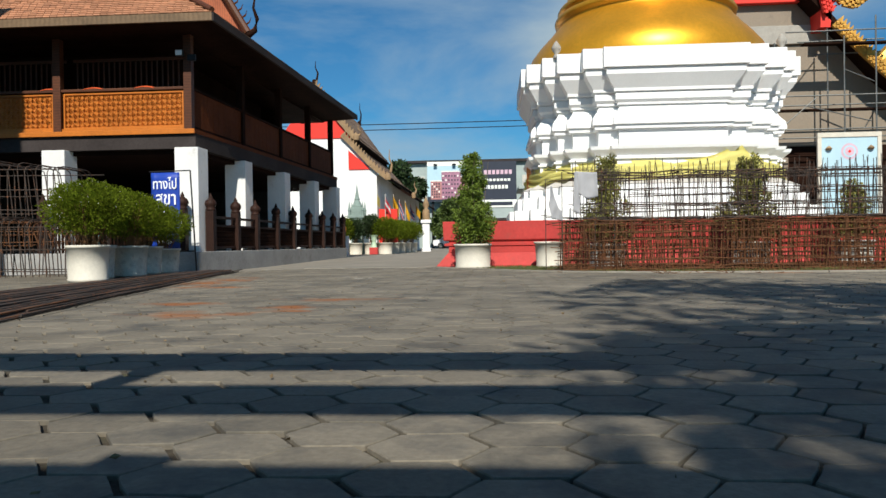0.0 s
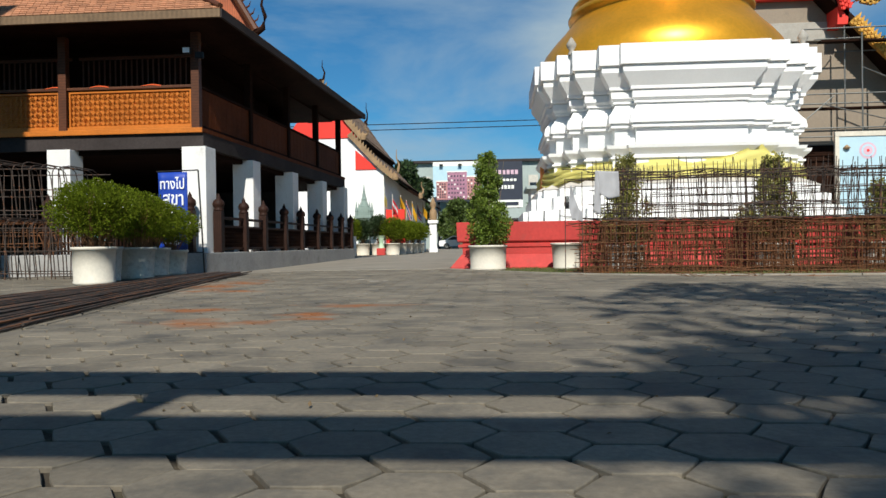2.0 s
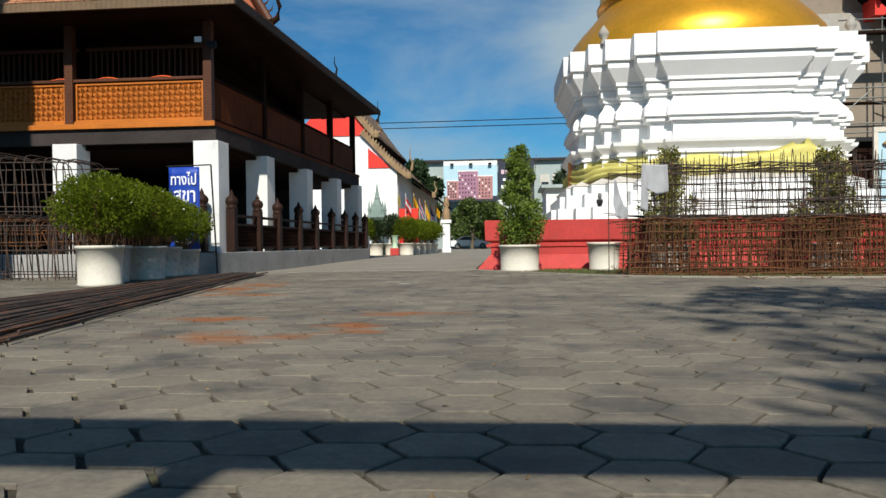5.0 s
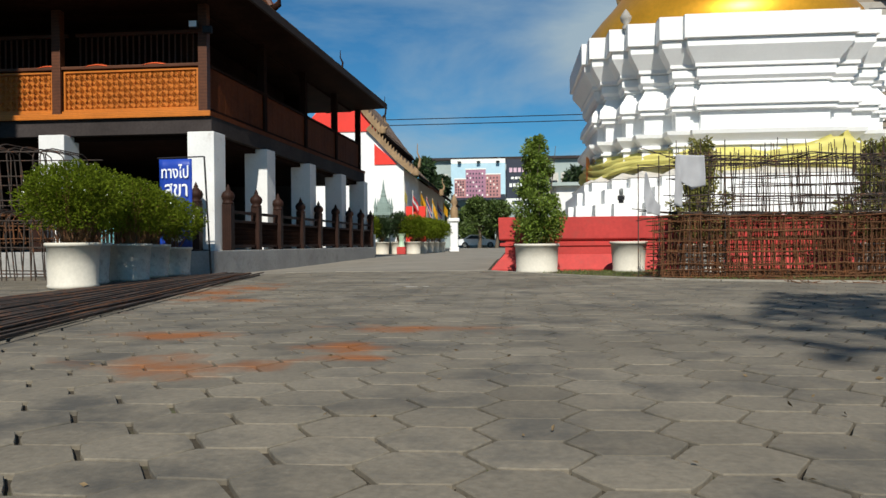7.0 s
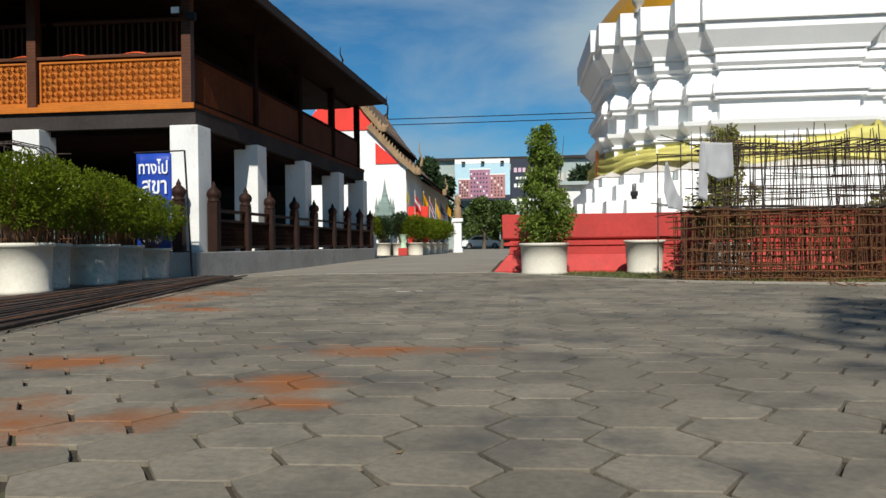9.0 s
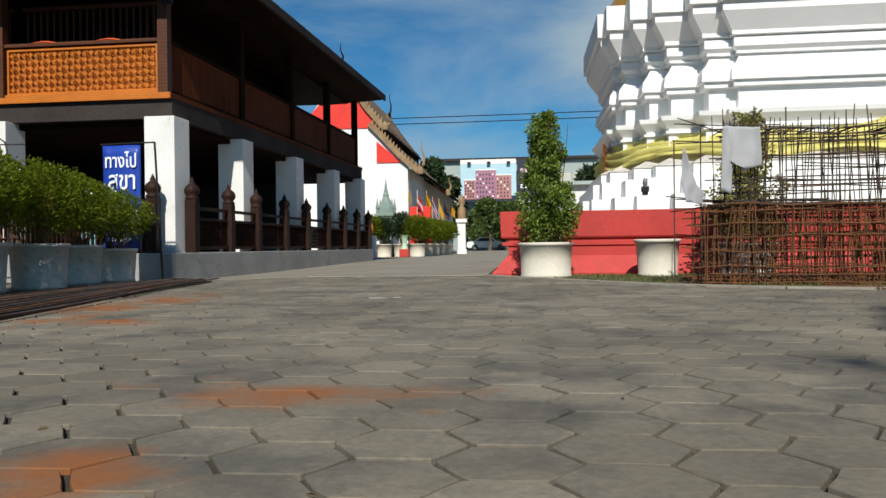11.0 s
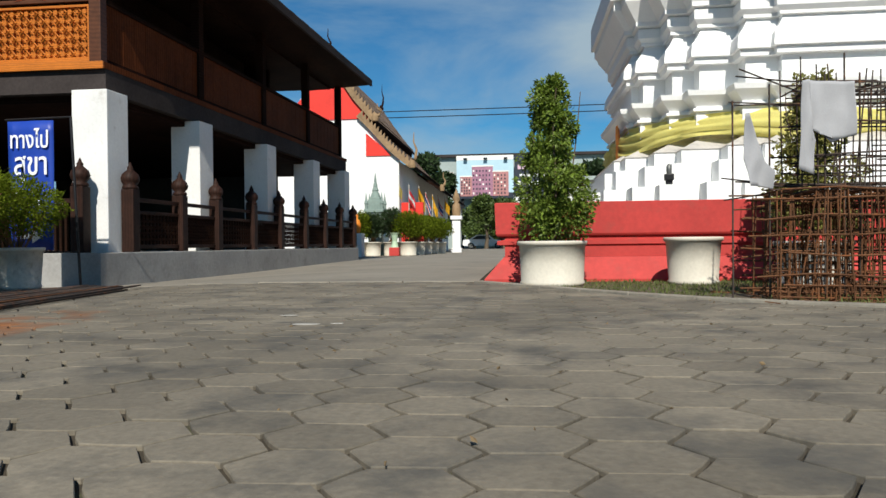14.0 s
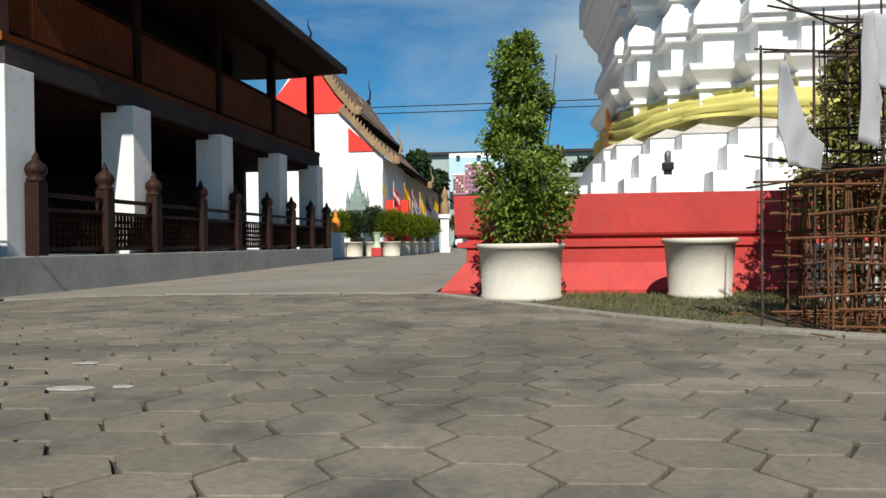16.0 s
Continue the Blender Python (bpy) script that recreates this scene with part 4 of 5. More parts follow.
def scaly_barge(prof, y, w, material, parent):
    """A bargeboard set with rows of small raised scales and a comb of flames."""
    bm = bmesh.new()
    rng = random.Random(3)
    for (xa, za), (xb, zb) in zip(prof, prof[1:]):
        a, b = Vector((xa, y, za)), Vector((xb, y, zb))
        d = (b - a).normalized()
        up = Vector((-d.z, 0, d.x))
        up = up if up.z > 0 else -up
        L = (b - a).length
        q = [a - up * w, b - up * w, b + up * w, a + up * w]
        f = [bm.verts.new(p) for p in q]
        g = [bm.verts.new(p + Vector((0, 0.12, 0))) for p in q]
        bm.faces.new(f)
        bm.faces.new(g[::-1])
        for i in range(4):
            bm.faces.new((f[i], g[i], g[(i + 1) % 4], f[(i + 1) % 4]))
        n = int(L / 0.13)
        for i in range(n):
            for j in (-1, 0, 1):
                c = a + d * L * (i + 0.5 + 0.5 * (j % 2)) / n + up * w * 0.6 * j
                box(bm, c.x - 0.045, c.x + 0.045, y - 0.05, y, c.z - 0.045, c.z + 0.045, 0.012)
            c = a + d * L * (i + 0.5) / n + up * w
            tri = [c - d * 0.06, c + d * 0.06, c + up * 0.16 - d * 0.05]
            f = [bm.verts.new(p) for p in tri]
            g = [bm.verts.new(p + Vector((0, 0.05, 0))) for p in tri]
            bm.faces.new(f)
            bm.faces.new(g[::-1])
            for k in range(3):
                bm.faces.new((f[k], g[k], g[(k + 1) % 3], f[(k + 1) % 3]))
    part("bargeboard", bm, material, parent, "gilt scaled bargeboard")


scaly_barge([(10.73, 7.18), (11.5, 6.35), (12.2, 5.65), (14.5, 3.65), (17.5, 1.7)], 23.1, 0.15, GILT, rt)
scaly_barge([(10.1, 9.0), (10.5, 7.5)], 23.05, 0.15, REDBRIGHT, rt)
scaly_barge([(10.3, 8.8), (10.6, 8.1), (10.9, 7.75), (11.25, 7.66), (11.5, 7.85), (11.55, 8.15), (11.4, 8.4)], 22.95, 0.13, GILT, rt)
part("red_soffit", extrude_outline([(10.3, 7.05), (10.6, 7.05), (10.75, 8.2), (10.35, 8.5)], 23.2, 23.95), REDBRIGHT, rt, "bright red bracket")
shingle_rows((17.5, 23.2, 1.78), (17.5, 40, 1.78), (12.2, 40, 5.73), (12.2, 23.2, 5.73), TILE_BROWN, rt, w=0.6, course=0.45)

gilt_roof = thing("gilded_gable", (0, 0, 0), "distant gable with yellow and gilt ornament", "roof")
part("gable", extrude_outline([(14.6, 4.5), (19, 4.5), (19, 9.5), (16.2, 8.6)], 30.0, 30.3), WHITE_OLD, gilt_roof)
bm = bmesh.new()
for k, (a, b) in enumerate(zip([(14.4, 5.2), (14.9, 6.6), (15.6, 7.6), (16.6, 8.6)], [(14.9, 6.6), (15.6, 7.6), (16.6, 8.6), (18.2, 9.6)])):
    tube(bm, [(a[0], 29.8, a[1]), (b[0], 29.8, b[1])], 0.28, 8)
part("ornament", bm, GILT, gilt_roof, "gilt curved ornament")

scaffold = thing("scaffold", (0, 0, 0), "grey steel tube scaffold before the beige temple wall", "scaffold")
for x, y, top in ((10.5, 23.2, 7.0), (10.72, 22.6, 6.6), (11.65, 22.6, 7.2), (8.9, 23.2, 6.6), (13.6, 22.9, 5.4), (14.2, 22.9, 5.0), (12.3, 23.2, 6.2)):
    bm = bmesh.new()
    tube(bm, [(x, y, 0.86), (x, y, top)], 0.024, 8)
    part("upright", bm, STEEL, scaffold)
for z, x0, x1, y in ((6.75, 9.0, 12.6, 22.6), (6.6, 9.6, 12.2, 23.2), (6.2, 10.1, 12.1, 23.2), (4.80, 8.6, 16, 22.6), (4.62, 8.6, 16, 23.2), (4.45, 8.6, 15, 23.0), (3.78, 8.4, 16, 22.6), (3.6, 8.4, 13, 23.2)):
    bm = bmesh.new()
    tube(bm, [(x0, y, z), (x1, y, z + 0.04)], 0.022, 8)
    part("ledger", bm, STEEL, scaffold)
for a, b in (((8.8, 22.6, 3.8), (9.9, 22.6, 4.75)), ((9.6, 22.6, 4.5), (11.5, 22.6, 4.0)), ((11.3, 22.6, 3.8), (11.9, 23.2, 4.4)), ((10.0, 22.6, 6.75), (10.5, 23.2, 6.9)), ((11.6, 22.6, 5.2), (10.7, 22.6, 5.6))):
    bm = bmesh.new()
    tube(bm, [a, b], 0.018, 6)
    part("brace", bm, STEEL, scaffold)
for x0, x1, y, z in ((8.8, 12.6, 22.7, 4.38), (9.6, 12.3, 22.7, 6.4), (8.5, 10.0, 22.8, 3.0), (8.6, 10.2, 22.8, 2.5)):
    part("plank", boxed(x0, x1, y, y + 0.28, z, z + 0.05), WOOD, scaffold, "dark scaffold plank")

# framed sacred picture standing on the platform
picture = thing("framed_banner", (0, 0, 0), "pale blue printed banner with a pink wheel in a cream frame", "banner")
part("print", boxed(9.72, 11.35, 21.96, 22.0, 0.88, 3.46), SKYBLUE, picture, "pale blue print")
for x0, x1, z0, z1 in ((9.62, 11.45, 3.44, 3.58), (9.62, 9.74, 0.86, 3.44), (11.33, 11.45, 0.86, 3.44)):
    part("frame_bar", boxed(x0, x1, 21.93, 22.02, z0, z1, 0.01), POT, picture, "cream frame bar")
for r, m, y in ((0.24, PINK, 21.955), (0.18, SKYBLUE, 21.950), (0.13, PINK, 21.945), (0.04, REDBRIGHT, 21.94)):
    bm = bmesh.new()
    vs = [bm.verts.new((10.54 + r * math.cos(a * math.pi / 14), y, 3.02 + r * math.sin(a * math.pi / 14))) for a in range(28)]
    f = bm.faces.new(vs)
    e = bmesh.ops.extrude_face_region(bm, geom=[f])
    bmesh.ops.translate(bm, vec=(0, 0.01, 0), verts=[v for v in e["geom"] if isinstance(v, bmesh.types.BMVert)])
    part("wheel_ring", bm, m, picture)
for sx in (-1, 1):
    part("corner_ornament", lathe([(0, 0), (0.07, 0.02), (0.10, 0.06), (0.04, 0.12), (0, 0.15)], 10, cx=10.54 + sx * 0.6, cy=21.93), OLDGOLD, picture).location.z = 3.05

# ---- yellow cloth wound round the chedi ----
bm = bmesh.new()
hull = []
for k in range(180):
    a = 2 * math.pi * k / 180
    d = Vector((math.cos(a), math.sin(a)))
    # the stepped plan's outline smoothed to a blunt octagon
    s = max(x * d.x + y * d.y for x, y in redented(0.14)) * (0.962 - 0.012 * abs(math.sin(2 * a)))
    hull.append((a, s))
rows = 9
rings = []
for j in range(rows + 1):
    v = j / rows
    ring = []
    for a, s in hull:
        wob = noise.noise((math.cos(a) * 4, math.sin(a) * 4, v * 2.2)) * 0.05 + noise.noise((math.cos(a) * 13, math.sin(a) * 13, v * 5)) * 0.025
        sag = 0.06 * math.sin(a * 8 + 0.6) + 0.05 * noise.noise((math.cos(a) * 2.2, math.sin(a) * 2.2, 3.3))
        bunch = math.exp(-((a - 5.15) / 0.16) ** 2)
        z = 1.80 + 0.36 * v + sag * (1 - v) + bunch * 0.26 * v
        fold = 0.035 * math.sin(v * 19 + 4 * noise.noise((math.cos(a) * 3, math.sin(a) * 3, 1)))
        rr = s - 0.02 + wob + fold - 0.30 * max(0, v - 0.6) + bunch * 0.08
        ring.append(bm.verts.new((CX + rr * math.cos(a), CY + rr * math.sin(a), z)))
    rings.append(ring)
for p, q in zip(rings, rings[1:]):
    for i in range(180):
        bm.faces.new((p[i], p[(i + 1) % 180], q[(i + 1) % 180], q[i]))
bm.transform(GROW)
drape = solid("yellow_drape", bm, YELLOW, "yellow satin cloth wound round the white chedi", "cloth", smooth=True)
bm = bmesh.new()
for k in range(5):
    x = CX - 3.02 + 0.03 * k
    vs = [bm.verts.new((x, 16.9 + 0.16 * k + 0.05 * (j % 2), 2.25 - 0.14 * j)) for j in range(6)]
    us = [bm.verts.new((x - 0.02, 17.03 + 0.16 * k + 0.05 * (j % 2), 2.25 - 0.14 * j)) for j in range(6)]
    for j in range(5):
        bm.faces.new((vs[j], us[j], us[j + 1], vs[j + 1]))
bm.transform(GROW)
solid("orange_sash", bm, SAFFRON, "bright orange cloth sash hung on the side of the chedi", "cloth")

# floodlight standing on the terrace
flood = thing("ground_floodlight", (1.29, 15.60, 1.176), "small black floodlight on the white terrace", "lamp")
part("bracket", boxed(-0.045, 0.045, -0.02, 0.02, 0.0, 0.08, 0.01), BLACKMETAL, flood)
part("housing", boxed(-0.06, 0.06, -0.05, 0.05, 0.06, 0.15, 0.015), BLACKMETAL, flood)
part("bulb", lathe([(0.03, 0.148), (0.038, 0.2), (0.033, 0.26), (0, 0.29)], 12), STEEL, flood, "pale glass bulb", smooth=True)

# hall floodlights
for x, y, z, m in ((-6.84, 15.46, 4.74, LETTER), (-6.58, 15.50, 4.64, BLACKMETAL)):
    f = thing("wall_floodlight", (x, y, z), "small floodlight bracketed to the corner post of the hall", "lamp", "hall floodlights")
    part("arm", boxed(-0.02, 0.02, 0.0, 0.16, -0.03, 0.0), BLACKMETAL, f)
    part("housing", boxed(-0.09, 0.09, -0.05, 0.03, -0.06, 0.08, 0.012), BLACKMETAL, f)
    part("lens", boxed(-0.075, 0.075, -0.058, -0.052, -0.045, 0.065), m, f, "pale lens")


for x in (-9.97, -8.95, -7.75):
    bm = bmesh.new()
    rows = [[bm.verts.new((x - 0.24 + 0.48 * i / 8, FY - 0.075 + 0.15 * j / 4 if 0 < j < 4 else FY - 0.08 + 0.16 * (j > 0), 4.065 + 0.035 * math.sin(math.pi * i / 8) - (0.03 if j in (0, 4) else 0))) for i in range(9)] for j in range(5)]
    for p, q in zip(rows, rows[1:]):
        for i in range(8):
            bm.faces.new((p[i], p[i + 1], q[i + 1], q[i]))
    solid("folded_cloth", bm, CLOTHRED, "orange-red cloth folded over the balcony handrail", "cloth", group="cloths on the handrail")


# ---- kerb, grass and soil before the platform ----
KERBLINE = [(-1.14, 13.72), (-0.8, 13.2), (-0.45, 12.72), (-0.12, 12.2), (0.22, 11.72), (0.62, 11.25), (1.1, 10.85), (1.65, 10.52), (2.3, 10.3), (3.2, 10.12), (4.5, 10.0), (6.5, 9.9), (10.0, 9.8)]


def kerb_y(x):
    if x <= KERBLINE[0][0]:
        return 99.0
    for (xa, ya), (xb, yb) in zip(KERBLINE, KERBLINE[1:]):
        if xa <= x <= xb:
            return ya + (yb - ya) * (x - xa) / (xb - xa)
    return 9.8


kerb = thing("kerb", (0, 0, 0), "low pale kerb curving along the grass strip", "kerb", kind="structure")
for (xa, ya), (xb, yb) in zip(KERBLINE, KERBLINE[1:]):
    d = Vector((xb - xa, yb - ya, 0))
    L = d.length
    bm = boxed(0.004, L - 0.004, -0.05, 0.05, -0.05, 0.022, 0.008)
    bm.transform(pose(xa, ya, 0, 0, 0, math.degrees(math.atan2(d.y, d.x))))
    part("kerb_stone", bm, KERB, kerb)
bm = bmesh.new()
low = [bm.verts.new((x, y + 0.04, 0.0)) for x, y in KERBLINE]
top = [bm.verts.new((x, 14.0, 0.0)) for x, y in KERBLINE]
for i in range(len(low) - 1):
    bm.faces.new((low[i], low[i + 1], top[i + 1], top[i]))
solid("planting_strip", bm, SOIL, "bare soil strip before the red platform", "ground", kind="structure")
rng = random.Random(8)
spots = []
while len(spots) < 13000:
    x = rng.uniform(-0.5, 6.5)
    y = rng.uniform(9.9, 13.8)
    if y < kerb_y(x) + 0.08 or noise.noise((x * 1.4, y * 1.4, 0.7)) < -0.12 - 0.25 * (x < 1.6):
        continue
    spots.append(((x, y, -0.002), (0, 0, 1)))
sheet("rusty_earth", [(1.15, 10.95), (2.3, 10.42), (4.5, 10.12), (9.5, 9.95), (9.5, 12.1), (5.0, 12.2), (2.2, 12.0), (1.2, 11.7)], 0.004, SOIL_RUST, "rust-stained bare earth under the steel cages", "ground")
leaves("grass", spots, 0.042, GRASS, None, rng, narrow=0.16)
tagged(scene.objects["grass"], "short patchy grass along the red platform", "grass", kind="stuff")


# ---- steel cages on the right ----
def cage(name, x0, x1, y0, y1, z0, z1, seed, material, label, spacing, lean_amt, long_z, tops=0.0, r=0.0064):
    """A tied reinforcing cage: long bars, and stirrups that lean a little."""
    rng = random.Random(seed)
    c = thing(name, (0, 0, 0), label, "steel cage", "reinforcing cages")
    segs = []
    n = int((x1 - x0) / spacing)
    for i in range(n + 1):
        x = x0 + (x1 - x0) * i / n + rng.gauss(0, spacing * 0.45)
        s = rng.gauss(0, lean_amt) * (2.5 if rng.random() < 0.15 else 1)
        up = z1 + (rng.uniform(0.2, 1) * tops if tops else rng.gauss(0, 0.01))
        for y in (y0 + rng.gauss(0, 0.015), y1 + rng.gauss(0, 0.015)):
            segs.append(((x, y, z0 + rng.uniform(-0.0, 0.02)), (x + s, y + rng.gauss(0, 0.02), up)))
        segs.append(((x + s, y0, z1), (x + s, y1, z1)))
        segs.append(((x, y0, z0 + 0.012), (x, y1, z0 + 0.012)))
    rods("stirrup", segs, r * 0.85, material, c, "thin bent stirrups", kind="stuff")
    for z in long_z:
        for y in (y0 - r * 2, (y0 + y1) / 2, y1 + r * 2):
            bm = bmesh.new()
            pts = []
            off = rng.uniform(-0.2, 0.06)
            tilt = rng.gauss(0, 0.03)
            k = 9
            for i in range(k + 1):
                pts.append((x0 + off + (x1 - x0 + 0.1) * i / k, y + rng.gauss(0, 0.014), z + tilt * (i / k - 0.5) + rng.gauss(0, 0.013)))
            tube(bm, pts, r * 1.05, 5)
            part("long_bar", bm, material, c)
    return c


cage("rebar_cage", 1.06, 4.3, 10.95, 11.45, 0.0, 0.76, 31, RUST, "rusty steel reinforcing cage lying before the red platform", 0.036, 0.035, (0.03, 0.10, 0.18, 0.33, 0.47, 0.60, 0.70, 0.76))
cage("rebar_cage", 4.35, 8.5, 10.98, 11.5, 0.0, 0.76, 32, RUST, "rusty steel reinforcing cage lying beside the potted shrubs", 0.042, 0.035, (0.03, 0.10, 0.18, 0.33, 0.48, 0.6, 0.72, 0.77))
cage("rebar_cage", 1.25, 8.2, 11.5, 11.9, 0.0, 0.74, 33, RUST, "rusty steel reinforcing cage behind another against the pots", 0.04, 0.04, (0.05, 0.16, 0.26, 0.38, 0.5, 0.6, 0.68))
cage("rebar_cage", 1.34, 6.4, 11.1, 11.5, 0.77, 1.50, 34, RUST_DARK, "dull steel reinforcing cage stacked on the rusty ones", 0.078, 0.045, (0.80, 0.92, 1.03, 1.25, 1.46, 1.51), tops=0.22)
cage("rebar_cage", 2.2, 8.3, 11.65, 11.9, 0.76, 1.48, 35, RUST_DARK, "dull steel reinforcing cage stacked at the rear", 0.11, 0.05, (0.82, 1.02, 1.2, 1.45), tops=0.15)
stub = thing("tie_rods", (0, 0, 0), "loose bent steel rods poking out of the cages", "steel rods")
rng = random.Random(9)
for i in range(14):
    z = rng.choice((0.78, 0.8, 1.25, 1.42, 1.5, 1.53)) + rng.gauss(0, 0.03)
    bm = bmesh.new()
    x = rng.uniform(0.75, 1.25)
    tube(bm, [(x, 11.2 + rng.gauss(0, 0.15), z + rng.gauss(0, 0.05)), (x + 0.5, 11.25, z), (x + 1.1, 11.3, z)], 0.006, 5)
    part("rod", bm, RUST_DARK, stub)
for x, z in ((0.82, 1.41), (1.07, 1.52), (1.57, 1.72), (1.44, 1.58), (1.67, 1.58), (1.86, 1.70)):
    bm = bmesh.new()
    tube(bm, [(x, 11.1, 0.02), (x + 0.005, 11.1, z)], 0.007, 5)
    part("rod", bm, RUST_DARK, stub)
scrap = []
for i in range(900):
    x = rng.uniform(1.0, 8.0)
    y = rng.uniform(10.75 - 0.8 * (x > 2.3), 11.9)
    a = rng.uniform(0, 3.14)
    L = rng.uniform(0.05, 0.2)
    scrap.append(((x, y, 0.005), (x + L * math.cos(a), y + L * math.sin(a), rng.uniform(0.003, 0.03))))
tagged(rods("wire_scrap", scrap, 0.004, RUST, None, kind="stuff"), "rusty wire offcuts scattered under the cages", "scrap")


# ---- shirts drying on the steel ----
def hung_cloth(name, outline, y, label, seed, lift=0.03):
    """A limp cloth cut to an outline, with soft folds, and a thin edge."""
    bm = bmesh.new()
    f = bm.faces.new([bm.verts.new((x, y, z)) for x, z in outline])
    bmesh.ops.triangulate(bm, faces=[f])
    for _ in range(4):
        bmesh.ops.subdivide_edges(bm, edges=bm.edges, cuts=1, use_grid_fill=True)
    for v in bm.verts:
        v.co.y += lift * math.sin(v.co.x * 38 + 3 * noise.noise(v.co * 3)) + 0.05 * noise.noise(v.co * 4 + Vector((seed, 0, 0)))
    e = bmesh.ops.extrude_face_region(bm, geom=bm.faces[:])
    bmesh.ops.translate(bm, vec=(0, 0.006, 0), verts=[v for v in e["geom"] if isinstance(v, bmesh.types.BMVert)])
    return solid(name, bm, CLOTH, label, "clothing", smooth=True)


shirt = thing("shirt", (0, 0, 0), "pale grey shirt hung to dry on the steel bars", "clothing")
for name, outline, y, seed in (("cloth_body", [(1.30, 1.52), (1.45, 1.505), (1.59, 1.50), (1.60, 1.13), (1.52, 1.115), (1.445, 1.11), (1.415, 1.165), (1.40, 1.23), (1.31, 1.18)], 11.00, 1),
                               ("sleeve", [(1.25, 1.51), (1.295, 1.52), (1.31, 1.19), (1.34, 1.10), (1.33, 0.87), (1.23, 0.91), (1.24, 1.15)], 10.985, 2)):
    c = hung_cloth(name, outline, y, "", seed, 0.010)
    c.parent = shirt
    c["label"] = "pale grey cotton " + name.replace("cloth_", "")
    del c["category"]
c = hung_cloth("lining", [(1.30, 1.175), (1.35, 1.21), (1.39, 1.232), (1.405, 1.16), (1.445, 1.11), (1.51, 1.115), (1.44, 1.085), (1.39, 1.14), (1.385, 1.20), (1.34, 1.185)], 10.975, "", 3, 0.004)
c.parent = shirt
c["label"] = "dark lining showing at the torn hem"
del c["category"]
c.data.materials[0] = CLOTH_DARK
hung_cloth("rag", [(0.895, 1.31), (0.915, 1.31), (0.955, 1.12), (1.015, 0.97), (1.07, 0.90), (1.065, 0.775), (0.97, 0.80), (0.905, 0.80), (0.873, 0.99)], 11.0, "pale rag hung over a bent steel rod", 5, 0.022)


# ---- steel on the left ----
def hoop_cage(x0, x1, y0, y1, z0, z1, n, seed, label, material):
    rng = random.Random(seed)
    c = thing("rebar_cage", (0, 0, 0), label, "steel cage", "reinforcing cages")
    for i in range(n):
        x = x0 + (x1 - x0) * i / (n - 1) + rng.gauss(0, 0.02)
        s = rng.uniform(-0.14, 0.05)
        bm = bmesh.new()
        ytop = z1 + rng.gauss(0, 0.02) - 0.25 * i / n
        tube(bm, [(x, y0, z0), (x + s, y0, ytop - 0.12), (x + s, y0 + 0.05, ytop - 0.03), (x + s, y0 + 0.15, ytop), (x + s, y1 - 0.15, ytop), (x + s, y1 - 0.04, ytop - 0.04), (x + s, y1, ytop - 0.14), (x, y1, z0)], 0.009, 5)
        part("hoop", bm, material, c)
    for z in (z0 + 0.08, z0 + (z1 - z0) * 0.4, z0 + (z1 - z0) * 0.72):
        for y in (y0, y1):
            bm = bmesh.new()
            tube(bm, [(x0 - 0.1, y, z + 0.03), ((x0 + x1) / 2, y, z + rng.gauss(0, 0.02)), (x1 + 0.1, y, z)], 0.009, 5)
            part("long_bar", bm, material, c)
    return c


hoop_cage(-9.9, -6.95, 11.3, 12.3, 1.0, 2.05, 20, 41, "dull steel cage with rounded hoops before the hall", RUST_DARK)
hoop_cage(-9.9, -6.7, 11.2, 12.3, 0.0, 1.12, 30, 42, "dull steel cage with close hoops lying before the hall", RUST_DARK)
hoop_cage(-9.9, -6.75, 11.6, 12.0, 0.5, 1.08, 26, 43, "rusty steel cage nested among others", RUST)

bundle = thing("rebar_bundle", (0, 0, 0), "long dark rusty steel bars lying on the paving", "steel rods")
rng = random.Random(17)
for i in range(110):
    u = i / 109
    sx = -5.45 + 0.80 * u + rng.gauss(0, 0.06)
    ex = -4.9 + 2.0 * u + rng.gauss(0, 0.10)
    sy, ey = 12.55 + rng.gauss(0, 0.22), 3.6 + rng.gauss(0, 0.35) + 1.2 * (1 - u)
    z = 0.008 + 0.012 * rng.randrange(3) * (0.2 < u < 0.95)
    mx = (sx + ex) / 2 + rng.gauss(0, 0.08)
    bm = bmesh.new()
    tube(bm, [(sx, sy, z), ((sx + mx) / 2, (3 * sy + ey) / 4, z + 0.008), (mx, (sy + ey) / 2, z), ((ex + mx) / 2, (sy + 3 * ey) / 4, z + 0.006), (ex, ey, z)], 0.009, 5)
    part("bar", bm, RUST_DARK if rng.random() < 0.85 else RUST, bundle)


# ---- blue sign ----
sign = thing("blue_sign", (0, 0, 0), "blue banner sign with white Thai lettering on a black pole", "sign")
SY = 13.78
bm = bmesh.new()
tube(bm, [(-5.82, SY, -0.08), (-5.92, SY, 1.97)], 0.016, 8)
part("pole", bm, BLACKMETAL, sign, "black steel pole")
bm = bmesh.new()
tube(bm, [(-5.92, SY, 1.97), (-6.75, SY, 1.955)], 0.012, 8)
part("arm", bm, BLACKMETAL, sign)
bm = bmesh.new()
tube(bm, [(-5.84, SY, 0.38), (-6.72, SY, 0.38)], 0.012, 8)
part("lower_arm", bm, BLACKMETAL, sign)
bm = bmesh.new()
grid = [[bm.verts.new((-6.715 + 0.575 * i / 8, SY - 0.01 + 0.012 * math.sin(i * 0.9 + j * 0.3), 1.935 - 1.53 * j / 12)) for i in range(9)] for j in range(13)]
